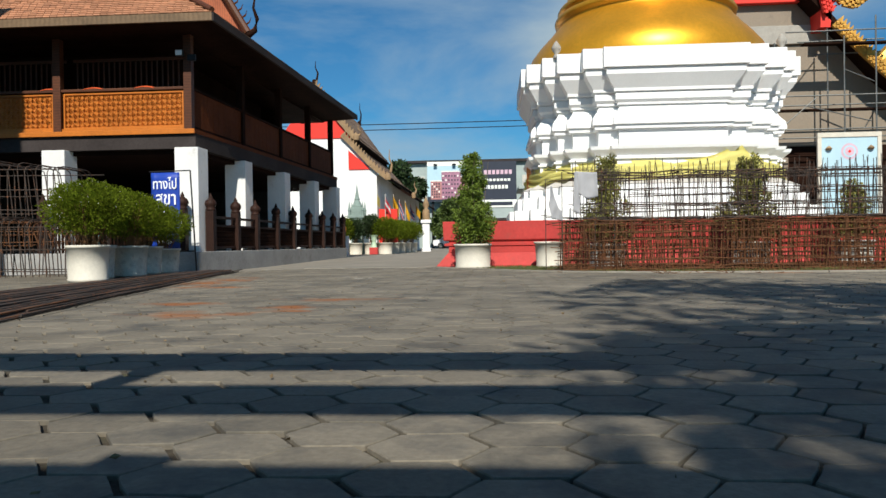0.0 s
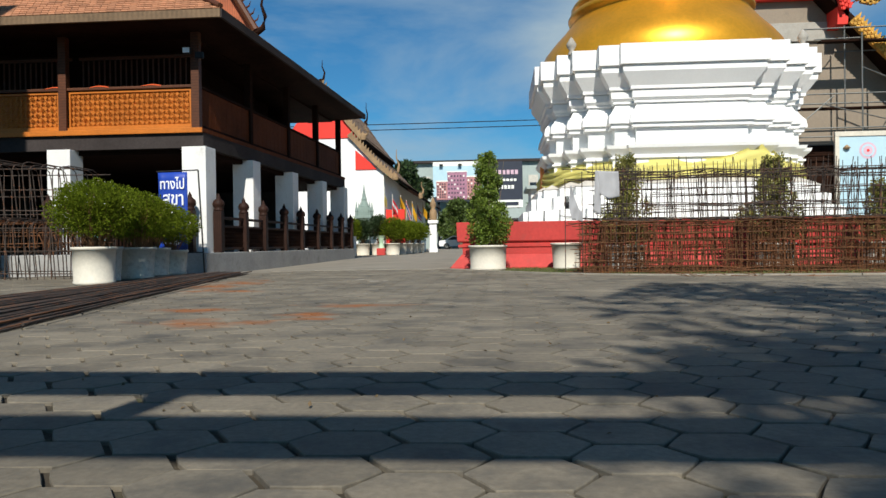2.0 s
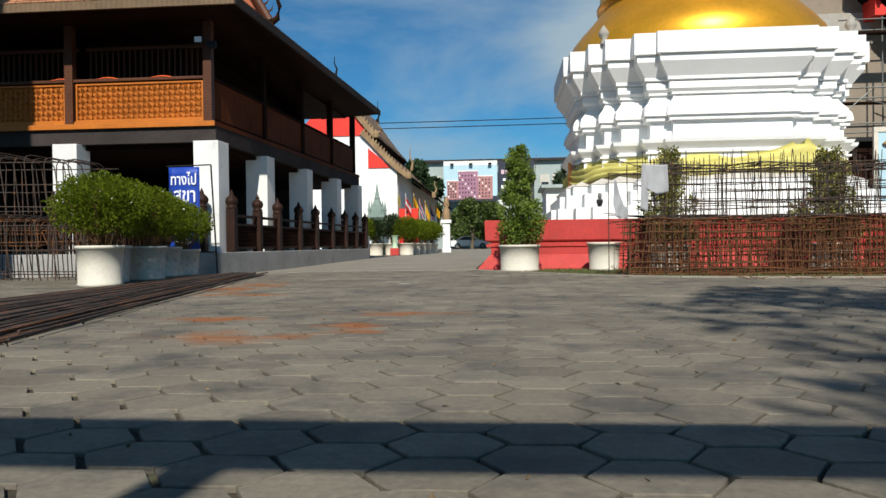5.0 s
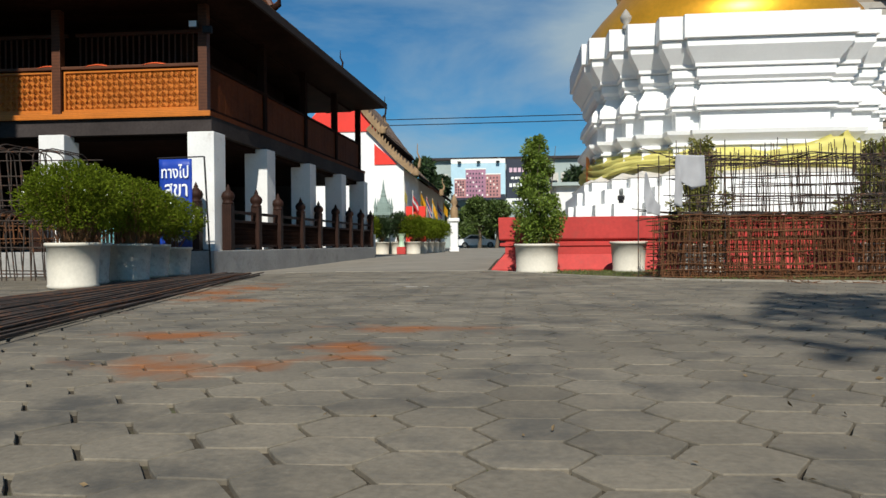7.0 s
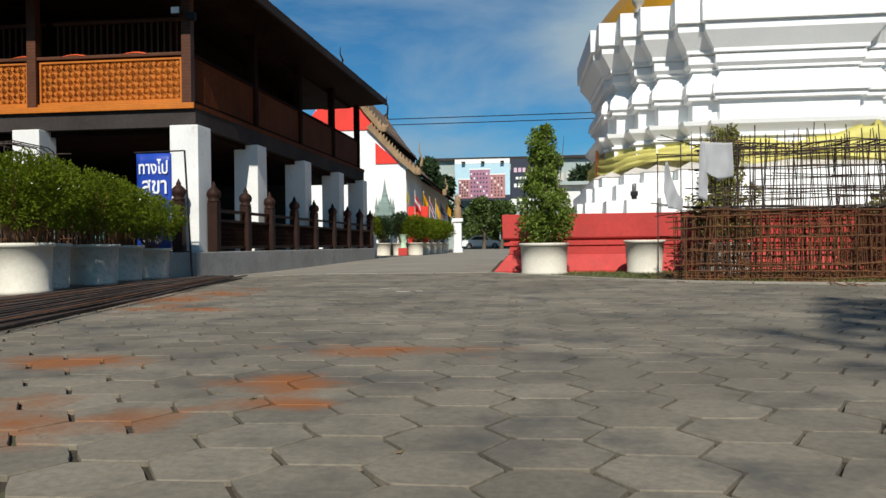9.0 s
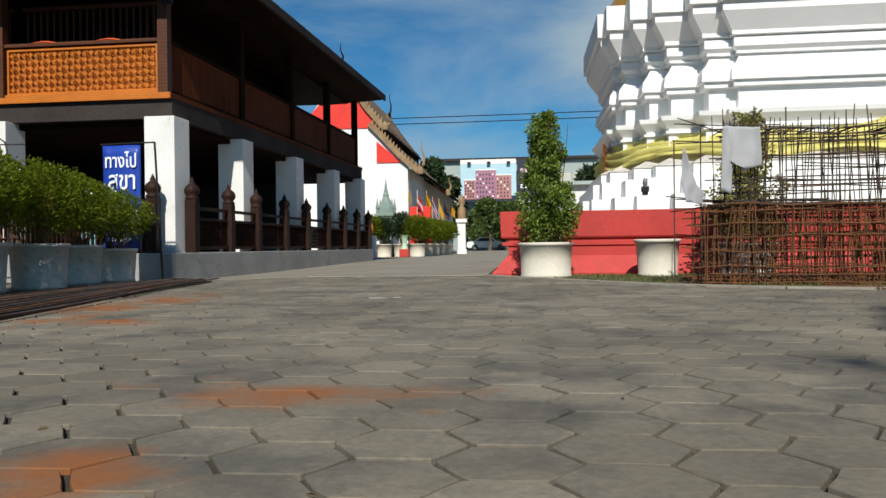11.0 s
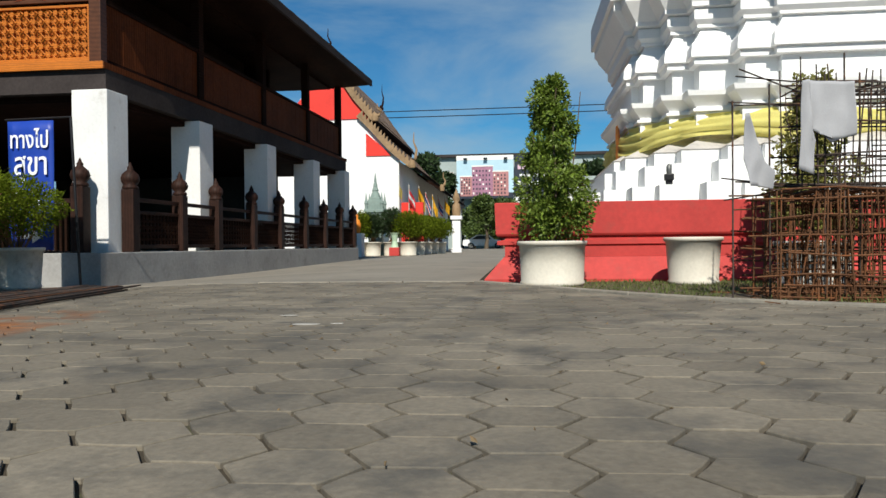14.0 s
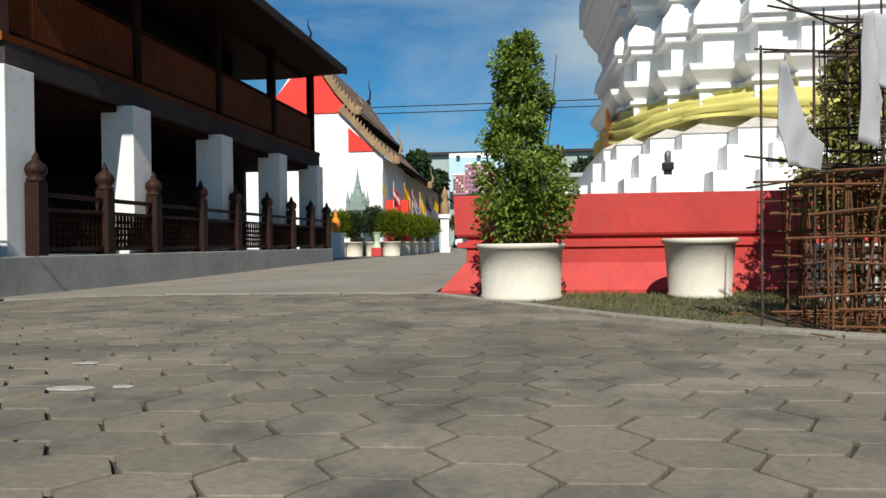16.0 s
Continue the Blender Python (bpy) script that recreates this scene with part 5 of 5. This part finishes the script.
for j in range(12):
    for i in range(8):
        bm.faces.new((grid[j][i], grid[j][i + 1], grid[j + 1][i + 1], grid[j + 1][i]))
e = bmesh.ops.extrude_face_region(bm, geom=bm.faces[:])
bmesh.ops.translate(bm, vec=(0, 0.006, 0), verts=[v for v in e["geom"] if isinstance(v, bmesh.types.BMVert)])
part("banner", bm, BLUE, sign, "blue vinyl banner", smooth=True)


def words(text, x, y, z, width, height, material, parent, rot=(90, 0, 0)):
    """Raised lettering fitted to a width and a height, its lower left corner at x, z."""
    cu = bpy.data.curves.new("lettering", "FONT")
    cu.body = text
    cu.size, cu.extrude, cu.offset = 1.0, 0.006, 0.012
    ob = bpy.data.objects.new("lettering", cu)
    scene.collection.objects.link(ob)
    dg = bpy.context.evaluated_depsgraph_get()
    me = bpy.data.meshes.new_from_object(ob.evaluated_get(dg))
    bpy.data.objects.remove(ob)
    co = np.array([v.co for v in me.vertices])
    lo, hi = co.min(0), co.max(0)
    me.transform(Matrix.Translation((x, y, z)) @ Matrix.Rotation(radians(90), 4, "X") @ Matrix.Diagonal((width / (hi[0] - lo[0]), height / (hi[1] - lo[1]), 0.5, 1)) @ Matrix.Translation((-lo[0], -lo[1], 0)))
    me.materials.clear()
    me.materials.append(material)
    o = new("lettering", me)
    o.parent = parent
    return tagged(o, "white Thai lettering")


words("ทางไป", -6.665, SY - 0.028, 1.61, 0.475, 0.235, LETTER, sign)
words("สุขา", -6.62, SY - 0.028, 1.20, 0.41, 0.32, LETTER, sign)
part("arrow", extrude_outline([(-6.6, 0.54), (-6.4, 0.54), (-6.4, 0.49), (-6.27, 0.57), (-6.4, 0.65), (-6.4, 0.60), (-6.6, 0.60)], SY - 0.034, SY - 0.026), LETTER, sign, "white arrow")


# ---- along the lane: bushes, monument, flags, shrine ----
G3 = "potted bushes along the temple"
for k, (x, y, w, m) in enumerate(((-6.75, 35.0, 0.5, LEAF_DARK), (-6.0, 35.4, 0.52, LEAF_DARK), (-5.3, 35.3, 0.62, LEAF_LIME), (-5.2, 37.2, 0.6, LEAF_LIME), (-5.1, 39.0, 0.58, LEAF_LIME), (-5.0, 40.8, 0.6, LEAF_LIME), (-4.8, 42.4, 0.6, LEAF_LIME), (-7.3, 34.6, 0.55, LEAF_LIME))):
    round_bush((x, y), 1.85 if k != 1 else 2.05, w * (1.2 if k > 1 else 1.0), 50 + k, m, POT, "clipped round bush in a white pot along the lane", G3, r=0.36, h=0.58, n=5200, leaf=0.085, flowers=0)
mon = thing("stone_monument", (-6.93, 36.6, 0), "green-grey stone spired monument before the white temple", "monument")
bm = boxed(-0.42, 0.42, -0.42, 0.42, 0, 0.5, 0.03)
box(bm, -0.29, 0.29, -0.29, 0.29, 0.5, 1.75, 0.03)
box(bm, -0.36, 0.36, -0.36, 0.36, 1.75, 1.85, 0.02)
box(bm, -0.43, 0.43, -0.43, 0.43, 1.85, 2.0, 0.03)
part("shaft", bm, STONE_GREEN, mon)
bm = bmesh.new()
for w, z0, z1 in ((0.33, 2.0, 2.12), (0.28, 2.12, 2.42), (0.24, 2.42, 2.52)):
    box(bm, -w, w, -w, w, z0, z1, 0.02)
part("lantern", bm, STONE_GREEN, mon, "tiered stone lantern body")
part("spire", lathe([(0.23, 2.52), (0.2, 2.62), (0.13, 2.78), (0.15, 2.82), (0.09, 2.98), (0.1, 3.02), (0.05, 3.2), (0.06, 3.23), (0.02, 3.5), (0, 3.66)], 8), STONE_GREEN, mon)
for sx, sy in ((-1, -1), (1, -1), (-1, 1), (1, 1)):
    part("corner_spirelet", lathe([(0.07, 2.0), (0.07, 2.2), (0.09, 2.24), (0.05, 2.4), (0.03, 2.55), (0, 2.75)], 8, None, 0.34 * sx, 0.34 * sy), STONE_GREEN, mon)
part("plaque", boxed(-0.15, 0.15, -0.30, -0.284, 1.25, 1.5), PETAL, mon, "small white plaque")
shr = thing("white_pedestal", (-4.1, 44.5, 0), "white masonry pedestal at the side of the lane", "pedestal")
bm = boxed(-0.28, 0.28, -0.28, 0.28, 0, 0.25, 0.02)
box(bm, -0.22, 0.22, -0.22, 0.22, 0.25, 1.75, 0.02)
box(bm, -0.31, 0.31, -0.31, 0.31, 1.78, 1.98, 0.02)
part("pillar", bm, WHITE, shr)
solid("guardian_statue", lathe([(0.22, 1.98), (0.25, 2.3), (0.2, 2.6), (0.1, 2.7), (0.22, 2.9), (0.15, 3.1), (0.05, 3.35), (0, 3.45)], 10, cx=-4.1, cy=44.5), OLDGOLD, "gilt and white guardian statue on a white pedestal", "statue", smooth=True)
solid("robed_statue", lathe([(0.12, 0.9), (0.16, 1.05), (0.17, 1.25), (0.12, 1.42), (0.05, 1.46), (0.08, 1.55), (0.03, 1.65), (0, 1.8)], 10, cx=-6.95, cy=33.0), SAFFRON, "small gilt statue in an orange robe", "statue", smooth=True)
part("plinth_block", boxed(-7.2, -6.7, 32.75, 33.25, 0, 0.9), WHITE, thing("statue_plinth", (0, 0, 0), "low white block under a small statue", "pedestal"))
bm = lathe([(0, 0), (0.16, 0), (0.1, 0.25), (0.14, 0.5), (0.2, 0.6), (0.17, 0.6)], 14)
urn = thing("pale_urn", (-5.75, 34.6, 0.34), "pale green urn on a red stand", "urn")
part("urn_bowl", bm, mat("pale_green_glaze", (0.45, 0.6, 0.42), 0.4, bump=0), urn)
part("red_stand", boxed(-0.2, 0.2, -0.2, 0.2, -0.34, 0.0, 0.01), RED, urn, "red block stand")
FLAGRED = mat("flag_red", (0.62, 0.03, 0.04), 0.8, var=0.08, bump=0, translucent=0.3)
FLAGBLUE = mat("flag_blue", (0.03, 0.04, 0.22), 0.8, var=0.08, bump=0, translucent=0.3)
FLAGYEL = mat("flag_yellow", (0.75, 0.42, 0.02), 0.8, var=0.08, bump=0, translucent=0.3)
FLAGPALE = mat("flag_faded_yellow", (0.62, 0.52, 0.16), 0.8, var=0.08, bump=0, translucent=0.3)
FLAGWHI = mat("flag_white", (0.75, 0.74, 0.74), 0.8, var=0.04, bump=0, translucent=0.3)


def flag(x, y, top, bands, seed, wide=0.30):
    rng = random.Random(seed)
    f = thing("flag", (x, y, 0), "drooping flag on a thin pole among the bushes" if len(bands) == 1 else "drooping striped flag on a thin pole", "flag", "flags along the temple")
    bm = bmesh.new()
    tube(bm, [(0, 0, 0.5), (0.02, 0, top)], 0.02, 6)
    part("pole", bm, POT_OLD, f)
    n = len(bands)
    for k, m in enumerate(bands):
        bm = bmesh.new()
        prev = None
        for i in range(7):
            u = i / 6
            a, b = k / n, (k + 1) / n
            zz = [top - 0.05 - q * 0.60 * (1 - 0.15 * u) - 0.72 * u ** 0.8 - 0.06 * math.sin(u * 4 + seed) for q in (a, b)]
            vs = [bm.verts.new((wide * u, 0.10 * math.sin(u * 7 + seed + q * 2), z)) for z, q in zip(zz, (a, b))]
            if prev:
                bm.faces.new((prev[0], vs[0], vs[1], prev[1]))
            prev = vs
        e = bmesh.ops.extrude_face_region(bm, geom=bm.faces[:])
        bmesh.ops.translate(bm, vec=(0, 0.008, 0), verts=[v for v in e["geom"] if isinstance(v, bmesh.types.BMVert)])
        part("flag_stripe", bm, m, f)


THAI = [FLAGRED, FLAGWHI, FLAGBLUE, FLAGBLUE, FLAGWHI, FLAGRED]
flag(-5.95, 36.9, 3.5, [FLAGPALE], 1, 0.14)
for k, (x, y, top, b) in enumerate(((-5.75, 38.4, 3.2, [FLAGRED, FLAGWHI, FLAGRED]), (-5.55, 40.2, 3.3, [FLAGYEL]), (-5.45, 42.0, 3.1, THAI), (-5.3, 43.6, 3.1, [FLAGYEL]), (-5.2, 45.2, 3.2, THAI), (-5.0, 46.8, 3.3, [FLAGYEL]))):
    flag(x, y, top, b, 2 + k)

# ---- distance ----
far = thing("street_building", (0, 0, 0), "grey-green street building behind the billboards", "building")
part("facade", boxed(-9.8, 9.0, 86, 96, 0, 10.2), GREYB, far)
part("roof", boxed(-10.2, 9.4, 85.5, 96.5, 10.2, 10.5), BEAM, far, "dark flat roof edge")
for x in (-8.6, 4.2, 5.6, 7.0, 8.3):
    for z in (6.0, 2.6):
        w = part("window", boxed(x - 0.55, x + 0.55, 85.9, 86.02, z, z + 2.6), POT_OLD, far, "arched window surround")
        part("pane", lathe([(0.42, 0), (0.42, 0.03)], 20), DARKGLASS, w).matrix_basis = pose(x, 85.88, z + 1.7, 90)
        part("pane", boxed(x - 0.42, x + 0.42, 85.85, 85.88, z + 0.1, z + 1.7), DARKGLASS, w)
b1 = thing("billboard", (0, 0, 0), "large billboard printed with a pink apartment block under blue sky", "billboard")
part("board", boxed(-7.6, -1.35, 84.6, 84.8, 5.5, 10.2), SKYBLUE, b1, "pale blue printed sky")
part("printed_cloud", boxed(-7.6, -1.35, 84.585, 84.598, 9.7, 10.2), PETAL, b1, "white printed cloud band")
part("printed_street", boxed(-7.6, -1.35, 84.585, 84.598, 5.5, 6.1), DARKPRINT, b1, "dark printed street")
for x0, x1, z1, m in ((-7.2, -5.9, 8.0, BRICKPINK), (-5.9, -3.6, 9.1, BRICKMAUVE), (-3.6, -1.9, 8.5, BRICKPINK)):
    part("printed_block", boxed(x0, x1, 84.55, 84.58, 5.75, z1), m, b1, "printed pink block")
    cols = 4 if x1 - x0 < 2 else 6
    for i in range(cols):
        for j in range(6):
            xx, zz = x0 + 0.1 + (x1 - x0 - 0.2) * i / cols, 5.95 + (z1 - 6.15) * j / 6
            part("printed_window", boxed(xx, xx + 0.15, 84.52, 84.548, zz, zz + 0.2), PETAL if (i + j) % 5 == 0 else DARKPRINT, b1)
    part("printed_roof", boxed(x0 - 0.06, x1 + 0.06, 84.53, 84.549, z1 - 0.12, z1), PETAL, b1, "pale printed roof edge")
for x in (-6.6, -4.4, -2.2):
    part("board_lamp", boxed(x - 0.2, x + 0.2, 84.1, 84.5, 9.75, 9.9), BLACKMETAL, b1)
for x in (-7.0, -4.4, -1.9):
    part("leg", boxed(x - 0.15, x + 0.15, 84.9, 85.2, 0, 5.6), BLACKMETAL, b1)
b2 = thing("billboard", (0, 0, 0), "dark billboard with rows of white lettering", "billboard")
part("board", boxed(-1.25, 2.9, 84.6, 84.8, 5.6, 10.1), DARKPRINT, b2)
for x0, x1, z, h in ((-0.9, 2.5, 8.6, 0.5), (-0.7, 2.3, 7.8, 0.28), (-0.9, 2.0, 6.9, 0.42)):
    k = 7
    for i in range(k):
        a = x0 + (x1 - x0) * i / k
        part("letter_bar", boxed(a, a + (x1 - x0) / k * 0.72, 84.56, 84.59, z, z + h), PINK if z > 8 else PETAL, b2)
part("white_strip", boxed(-1.25, 2.9, 84.5, 84.6, 4.7, 5.6), PETAL, b2, "white strip below the board")
part("strip_bar", boxed(-0.6, 2.4, 84.46, 84.498, 4.95, 5.35), DARKPRINT, b2)
for x in (-0.8, 2.4):
    part("leg", boxed(x - 0.15, x + 0.15, 84.9, 85.2, 0, 4.8), BLACKMETAL, b2)
low = thing("street_shophouse", (0, 0, 0), "low shophouse with dark awnings across the street", "building")
part("wall", boxed(-2.5, 7.5, 80.0, 83.0, 0, 4.4), GREYB, low)
part("awning", boxed(-2.7, 7.7, 78.6, 80.0, 3.0, 3.25), BEAM, low, "dark awning")
part("sign_board", boxed(-1.6, 0.2, 79.7, 79.95, 1.9, 2.6), PETAL, low, "white shop sign")
part("opening", boxed(-2.2, 6.8, 79.9, 79.99, 0.1, 2.9), DARKGLASS, low, "dark shop front")
side = thing("roadside_hall", (0, 0, 0), "pale low building behind the chedi", "building")
part("wall", boxed(2.0, 9.0, 46.0, 50.0, 0, 3.9), WHITE_OLD, side)
part("roof", boxed(1.7, 9.3, 45.6, 50.4, 3.9, 4.1), GREYB, side)


def big_tree(x, y, h, w, seed, material, label, n=5200, leaf=0.5, trunk=0.22, bare=0.35):
    rng = random.Random(seed)
    t = thing("tree", (x, y, 0), label, "tree")
    bm = bmesh.new()
    clumps = []
    tube(bm, [(0, 0, -0.05), (0.1, 0.05, h * 0.25), (-0.05, 0, h * 0.5), (0.1, 0.1, h * 0.85)], trunk, 9, 0.25)
    for i in range(11):
        z0 = h * rng.uniform(bare * 0.7, 0.7)
        a = rng.uniform(0, 6.28)
        L = w * rng.uniform(0.5, 0.9)
        e = Vector((L * math.cos(a), L * math.sin(a), min(h * 0.92, z0 + h * rng.uniform(0.1, 0.3))))
        tube(bm, [(0, 0, z0), (e.x * 0.5, e.y * 0.5, (z0 + e.z) / 2 + 0.1), e], trunk * 0.4, 6, 0.3)
        clumps.append((e, w * rng.uniform(0.25, 0.42)))
    for i in range(16):
        a = rng.uniform(0, 6.28)
        q = rng.uniform(0.0, 0.75)
        zz = h * rng.uniform(bare + 0.08, 0.93)
        k = math.sqrt(max(0.05, 1 - ((zz / h - (bare + 1) / 2) / ((1 - bare) / 2)) ** 2))
        clumps.append((Vector((w * q * k * math.cos(a), w * q * k * math.sin(a), zz)), w * rng.uniform(0.22, 0.38)))
    part("trunk", bm, BARK, t)
    spots = []
    for i in range(n):
        c, s = rng.choice(clumps)
        d = Vector((rng.gauss(0, 1), rng.gauss(0, 1), rng.gauss(0, 0.8)))
        d.normalize()
        spots.append((c + d * s * rng.random() ** 0.35, d))
    leaves("crown", spots, leaf, material, t, rng, "uneven leafy crown")
    return t


big_tree(-9.3, 70, 8.8, 1.9, 61, LEAF_DARK, "dark green tree behind the white temple", leaf=0.6)
big_tree(-8.4, 76, 7.6, 1.6, 62, LEAF_DARK, "dark green tree beside the street", leaf=0.55)
big_tree(-4.0, 76, 5.0, 1.9, 64, LEAF_STREET, "green roadside tree under the billboard", leaf=0.36, bare=0.42)
big_tree(-2.2, 75, 4.6, 1.7, 69, LEAF_STREET, "spreading green tree at the end of the lane", leaf=0.36, bare=0.45)
big_tree(-5.6, 82.6, 4.6, 1.7, 71, LEAF_STREET, "dense green tree before the street building", leaf=0.36, bare=0.12)
big_tree(-2.4, 83.0, 4.9, 2.0, 72, LEAF_STREET, "dense green tree below the billboards", leaf=0.36, bare=0.12)
big_tree(6.2, 66, 7.0, 2.8, 65, LEAF_DARK, "dark tree behind the chedi", leaf=0.5)

car = thing("parked_car", (-4.3, 79.0, 0), "white saloon car at the end of the lane", "car")
part("body", extrude_outline([(-2.1, 0.3), (2.1, 0.3), (2.15, 0.7), (1.5, 0.88), (0.95, 0.95), (0.45, 1.38), (-0.75, 1.42), (-1.5, 0.98), (-2.15, 0.9), (-2.2, 0.5)], -0.85, 0.85), CARWHITE, car)
part("side_window", extrude_outline([(0.75, 0.95), (0.38, 1.3), (-0.7, 1.33), (-1.25, 0.98)], -0.87, -0.855), DARKGLASS, car)
for x in (-1.35, 1.35):
    w = part("tyre", lathe([(0.0, -0.1), (0.3, -0.1), (0.32, -0.06), (0.32, 0.06), (0.3, 0.1), (0.0, 0.1)], 20), TYRE, car)
    w.matrix_basis = pose(x, -0.8, 0.32, 90)
    part("rim", lathe([(0, 0.11), (0.2, 0.105), (0.2, 0.1)], 14), STEEL, w)

for k, (z0, z1, y) in enumerate(((10.1, 10.6, 58.0), (9.7, 10.2, 58.3))):
    bm = bmesh.new()
    tube(bm, [(-40 + 100 * i / 24, y, z0 + 0.6 * ((i - 10) / 10) ** 2 * 0.5 + (z1 - z0) * i / 24) for i in range(25)], 0.035, 5)
    solid("power_cable", bm, BLACKMETAL, "dark overhead power cable crossing the lane", "cable", group="overhead cables")

# ---- unseen casters, added out of view to throw the shade ----
# Beams and brace added behind the start, spaced to lay shadow bars ahead.
gate = thing("shadow_bar_frame", (0, 0, 0), "unseen timber frame added to cast shadow bars on the paving", "gate")
for y, z, d, h in ((-0.17, 2.62, 0.09, 0.22), (-0.765, 2.55, 0.10, 0.19), (-1.51, 2.5, 0.09, 0.16)):
    part("beam", boxed(-7.0, 1.2, y - d, y + d, z - h / 2, z + h / 2), WOOD, gate)
for x, y in ((-6.9, -0.7), (-2.15, -1.1), (-0.55, -1.45), (1.1, -0.7)):
    part("post", boxed(x - 0.08, x + 0.08, y - 0.08, y + 0.08, 0, 2.6), WOOD, gate)
bm = bmesh.new()
tube(bm, [(-1.10, -0.80, 2.5), (-1.02, -0.15, 2.6)], 0.065, 6)
part("brace", bm, WOOD, gate)
big_tree(4.1, -3.9, 10.3, 2.75, 66, LEAF_DARK, "leafy tree beside the start of the walk", n=6400, leaf=0.25, bare=0.58)
big_tree(2.95, -6.3, 8.9, 2.3, 67, LEAF_DARK, "leafy tree behind the start of the walk", n=5200, leaf=0.26, bare=0.56)
# Extra tree out of view, added only to widen the dappled shade.
big_tree(1.75, -4.05, 7.1, 1.15, 70, LEAF_DARK, "small unseen tree added to widen the shade on the paving", n=1500, leaf=0.18, trunk=0.09, bare=0.72)
# Tall blocker out of view; gives the hall front its straight shadow edge.
solid("wall_west", boxed(-16.0, -10.05, 6.2, 8.0, -0.05, 12.5, 0.02), CEMENT, "unseen plain wall added to shade the hall's left front", "wall", kind="structure")


def splash(x, y, rx, ry, seed):
    bm = bmesh.new()
    n = 18
    ring = [(1 + 0.35 * noise.noise((math.cos(k * 0.35) * 1.7, math.sin(k * 0.35) * 1.7, seed))) for k in range(n)]
    lo = [bm.verts.new((x + rx * ring[k] * math.cos(2 * math.pi * k / n), y + ry * ring[k] * math.sin(2 * math.pi * k / n), 0.002)) for k in range(n)]
    hi = [bm.verts.new((x + 0.9 * rx * ring[k] * math.cos(2 * math.pi * k / n), y + 0.9 * ry * ring[k] * math.sin(2 * math.pi * k / n), 0.005)) for k in range(n)]
    for k in range(n):
        bm.faces.new((lo[k], lo[(k + 1) % n], hi[(k + 1) % n], hi[k]))
    bm.faces.new(hi)
    solid("plaster_splash", bm, SPLASH, "dried pale plaster splash on the paving", "stain", group="plaster splashes")


SPLASH = mat("dried_plaster", (0.34, 0.325, 0.29), 0.9, var=0.3, big=20, fine=60, bump=0.3)
for k, (x, y, rx, ry) in enumerate(((-2.05, 10.03, 0.06, 0.025), (-1.81, 9.555, 0.085, 0.035), (-1.65, 9.59, 0.035, 0.02))):
    splash(x, y, rx, ry, 3.3 * k)
rng = random.Random(55)
bits = []
for i in range(420):
    bits.append(((rng.uniform(-6, 5), rng.uniform(1.2, 13.2), rng.uniform(0.004, 0.008)), (rng.gauss(0, 1), rng.gauss(0, 1), 0.05)))
DRYLEAF = mat("dry_leaf_litter", (0.16, 0.11, 0.055), 0.8, var=0.3, bump=0, per_island=0.5)
tagged(leaves("leaf_litter", bits, 0.022, DRYLEAF, None, rng), "sparse dry leaf litter on the paving", "litter")


# ---- hexagonal paving ----
PITCH, ROW, OFF = 0.22, 0.211, 0.034


def hex_outline(shrink):
    a, b, h = PITCH / 2 + OFF - shrink * 1.15, PITCH / 2 - OFF - shrink * 0.6, ROW / 2 - shrink * 0.72
    c = [(a, 0), (b, h), (-b, h), (-a, 0), (-b, -h), (b, -h)]
    pts = []
    for (xa, ya), (xb, yb) in zip(c, c[1:] + c[:1]):
        pts += [(xa * 0.97 + xb * 0.03, ya * 0.97 + yb * 0.03), ((xa + xb) / 2, (ya + yb) / 2)]
    return pts


def hex_geometry(seed):
    rng = random.Random(seed)
    jit = [(rng.gauss(0, 0.0016), rng.gauss(0, 0.0016)) for _ in range(12)]
    vs = []
    for shrink, z in ((0.0060, -0.02), (0.0064, -0.003), (0.0084, 0.0)):
        vs += [(x + jx, y + jy, z) for (x, y), (jx, jy) in zip(hex_outline(shrink), jit)]
    fs = [(12 * k + i, 12 * k + (i + 1) % 12, 12 * k + 12 + (i + 1) % 12, 12 * k + 12 + i) for k in (0, 1) for i in range(12)]
    fs.append(tuple(range(24, 36)))
    return vs, fs


paving = thing("paving", (0, 0, 0), "grey-brown hexagonal concrete paving with sandy joints", "pavement", kind="structure")
variants = []
for k in range(9):
    vs, fs = hex_geometry(k)
    me = bpy.data.meshes.new("paver")
    me.from_pydata(vs, [], fs)
    me.materials.append(PAVER)
    variants.append((me, vs, fs))
rng = random.Random(77)
allv, allf = [], []
for i in range(-34, 50):
    for j in range(-40, 42):
        y = 6.22 + ROW * j + (ROW / 2 if i % 2 else 0)
        x = -0.885 + PITCH * i - 0.0065 * max(0.0, 6.2 - y) ** 2      # the rows were laid in a slight bow
        if not (-8.2 < x < 9.5 and -1.8 < y < 13.9) or y > kerb_y(x) - 0.02 - 0.0:
            continue
        z = max(-0.0012, min(0.003, rng.gauss(0.0003, 0.0012))) + gz(x, y)
        tx, ty = rng.gauss(0, 0.3), rng.gauss(0, 0.3)
        me, vs, fs = variants[rng.randrange(9)]
        if -1.75 < x < 0.45 and 1.9 < y < 8.0:
            o = new("paver", me)
            o.parent = paving
            o.matrix_basis = pose(x, y, z, tx, ty, rng.gauss(0, 0.5))
        else:
            m = pose(x, y, z, tx, ty, rng.gauss(0, 0.5))
            k = len(allv)
            allv += [m @ Vector(v) for v in vs]
            allf += [tuple(k + q for q in f) for f in fs]
me = bpy.data.meshes.new("pavers")
me.from_pydata(allv, [], allf)
me.materials.append(PAVER_FAR)
rest = new("pavers", me)
rest.parent = paving
tagged(rest, kind="stuff")
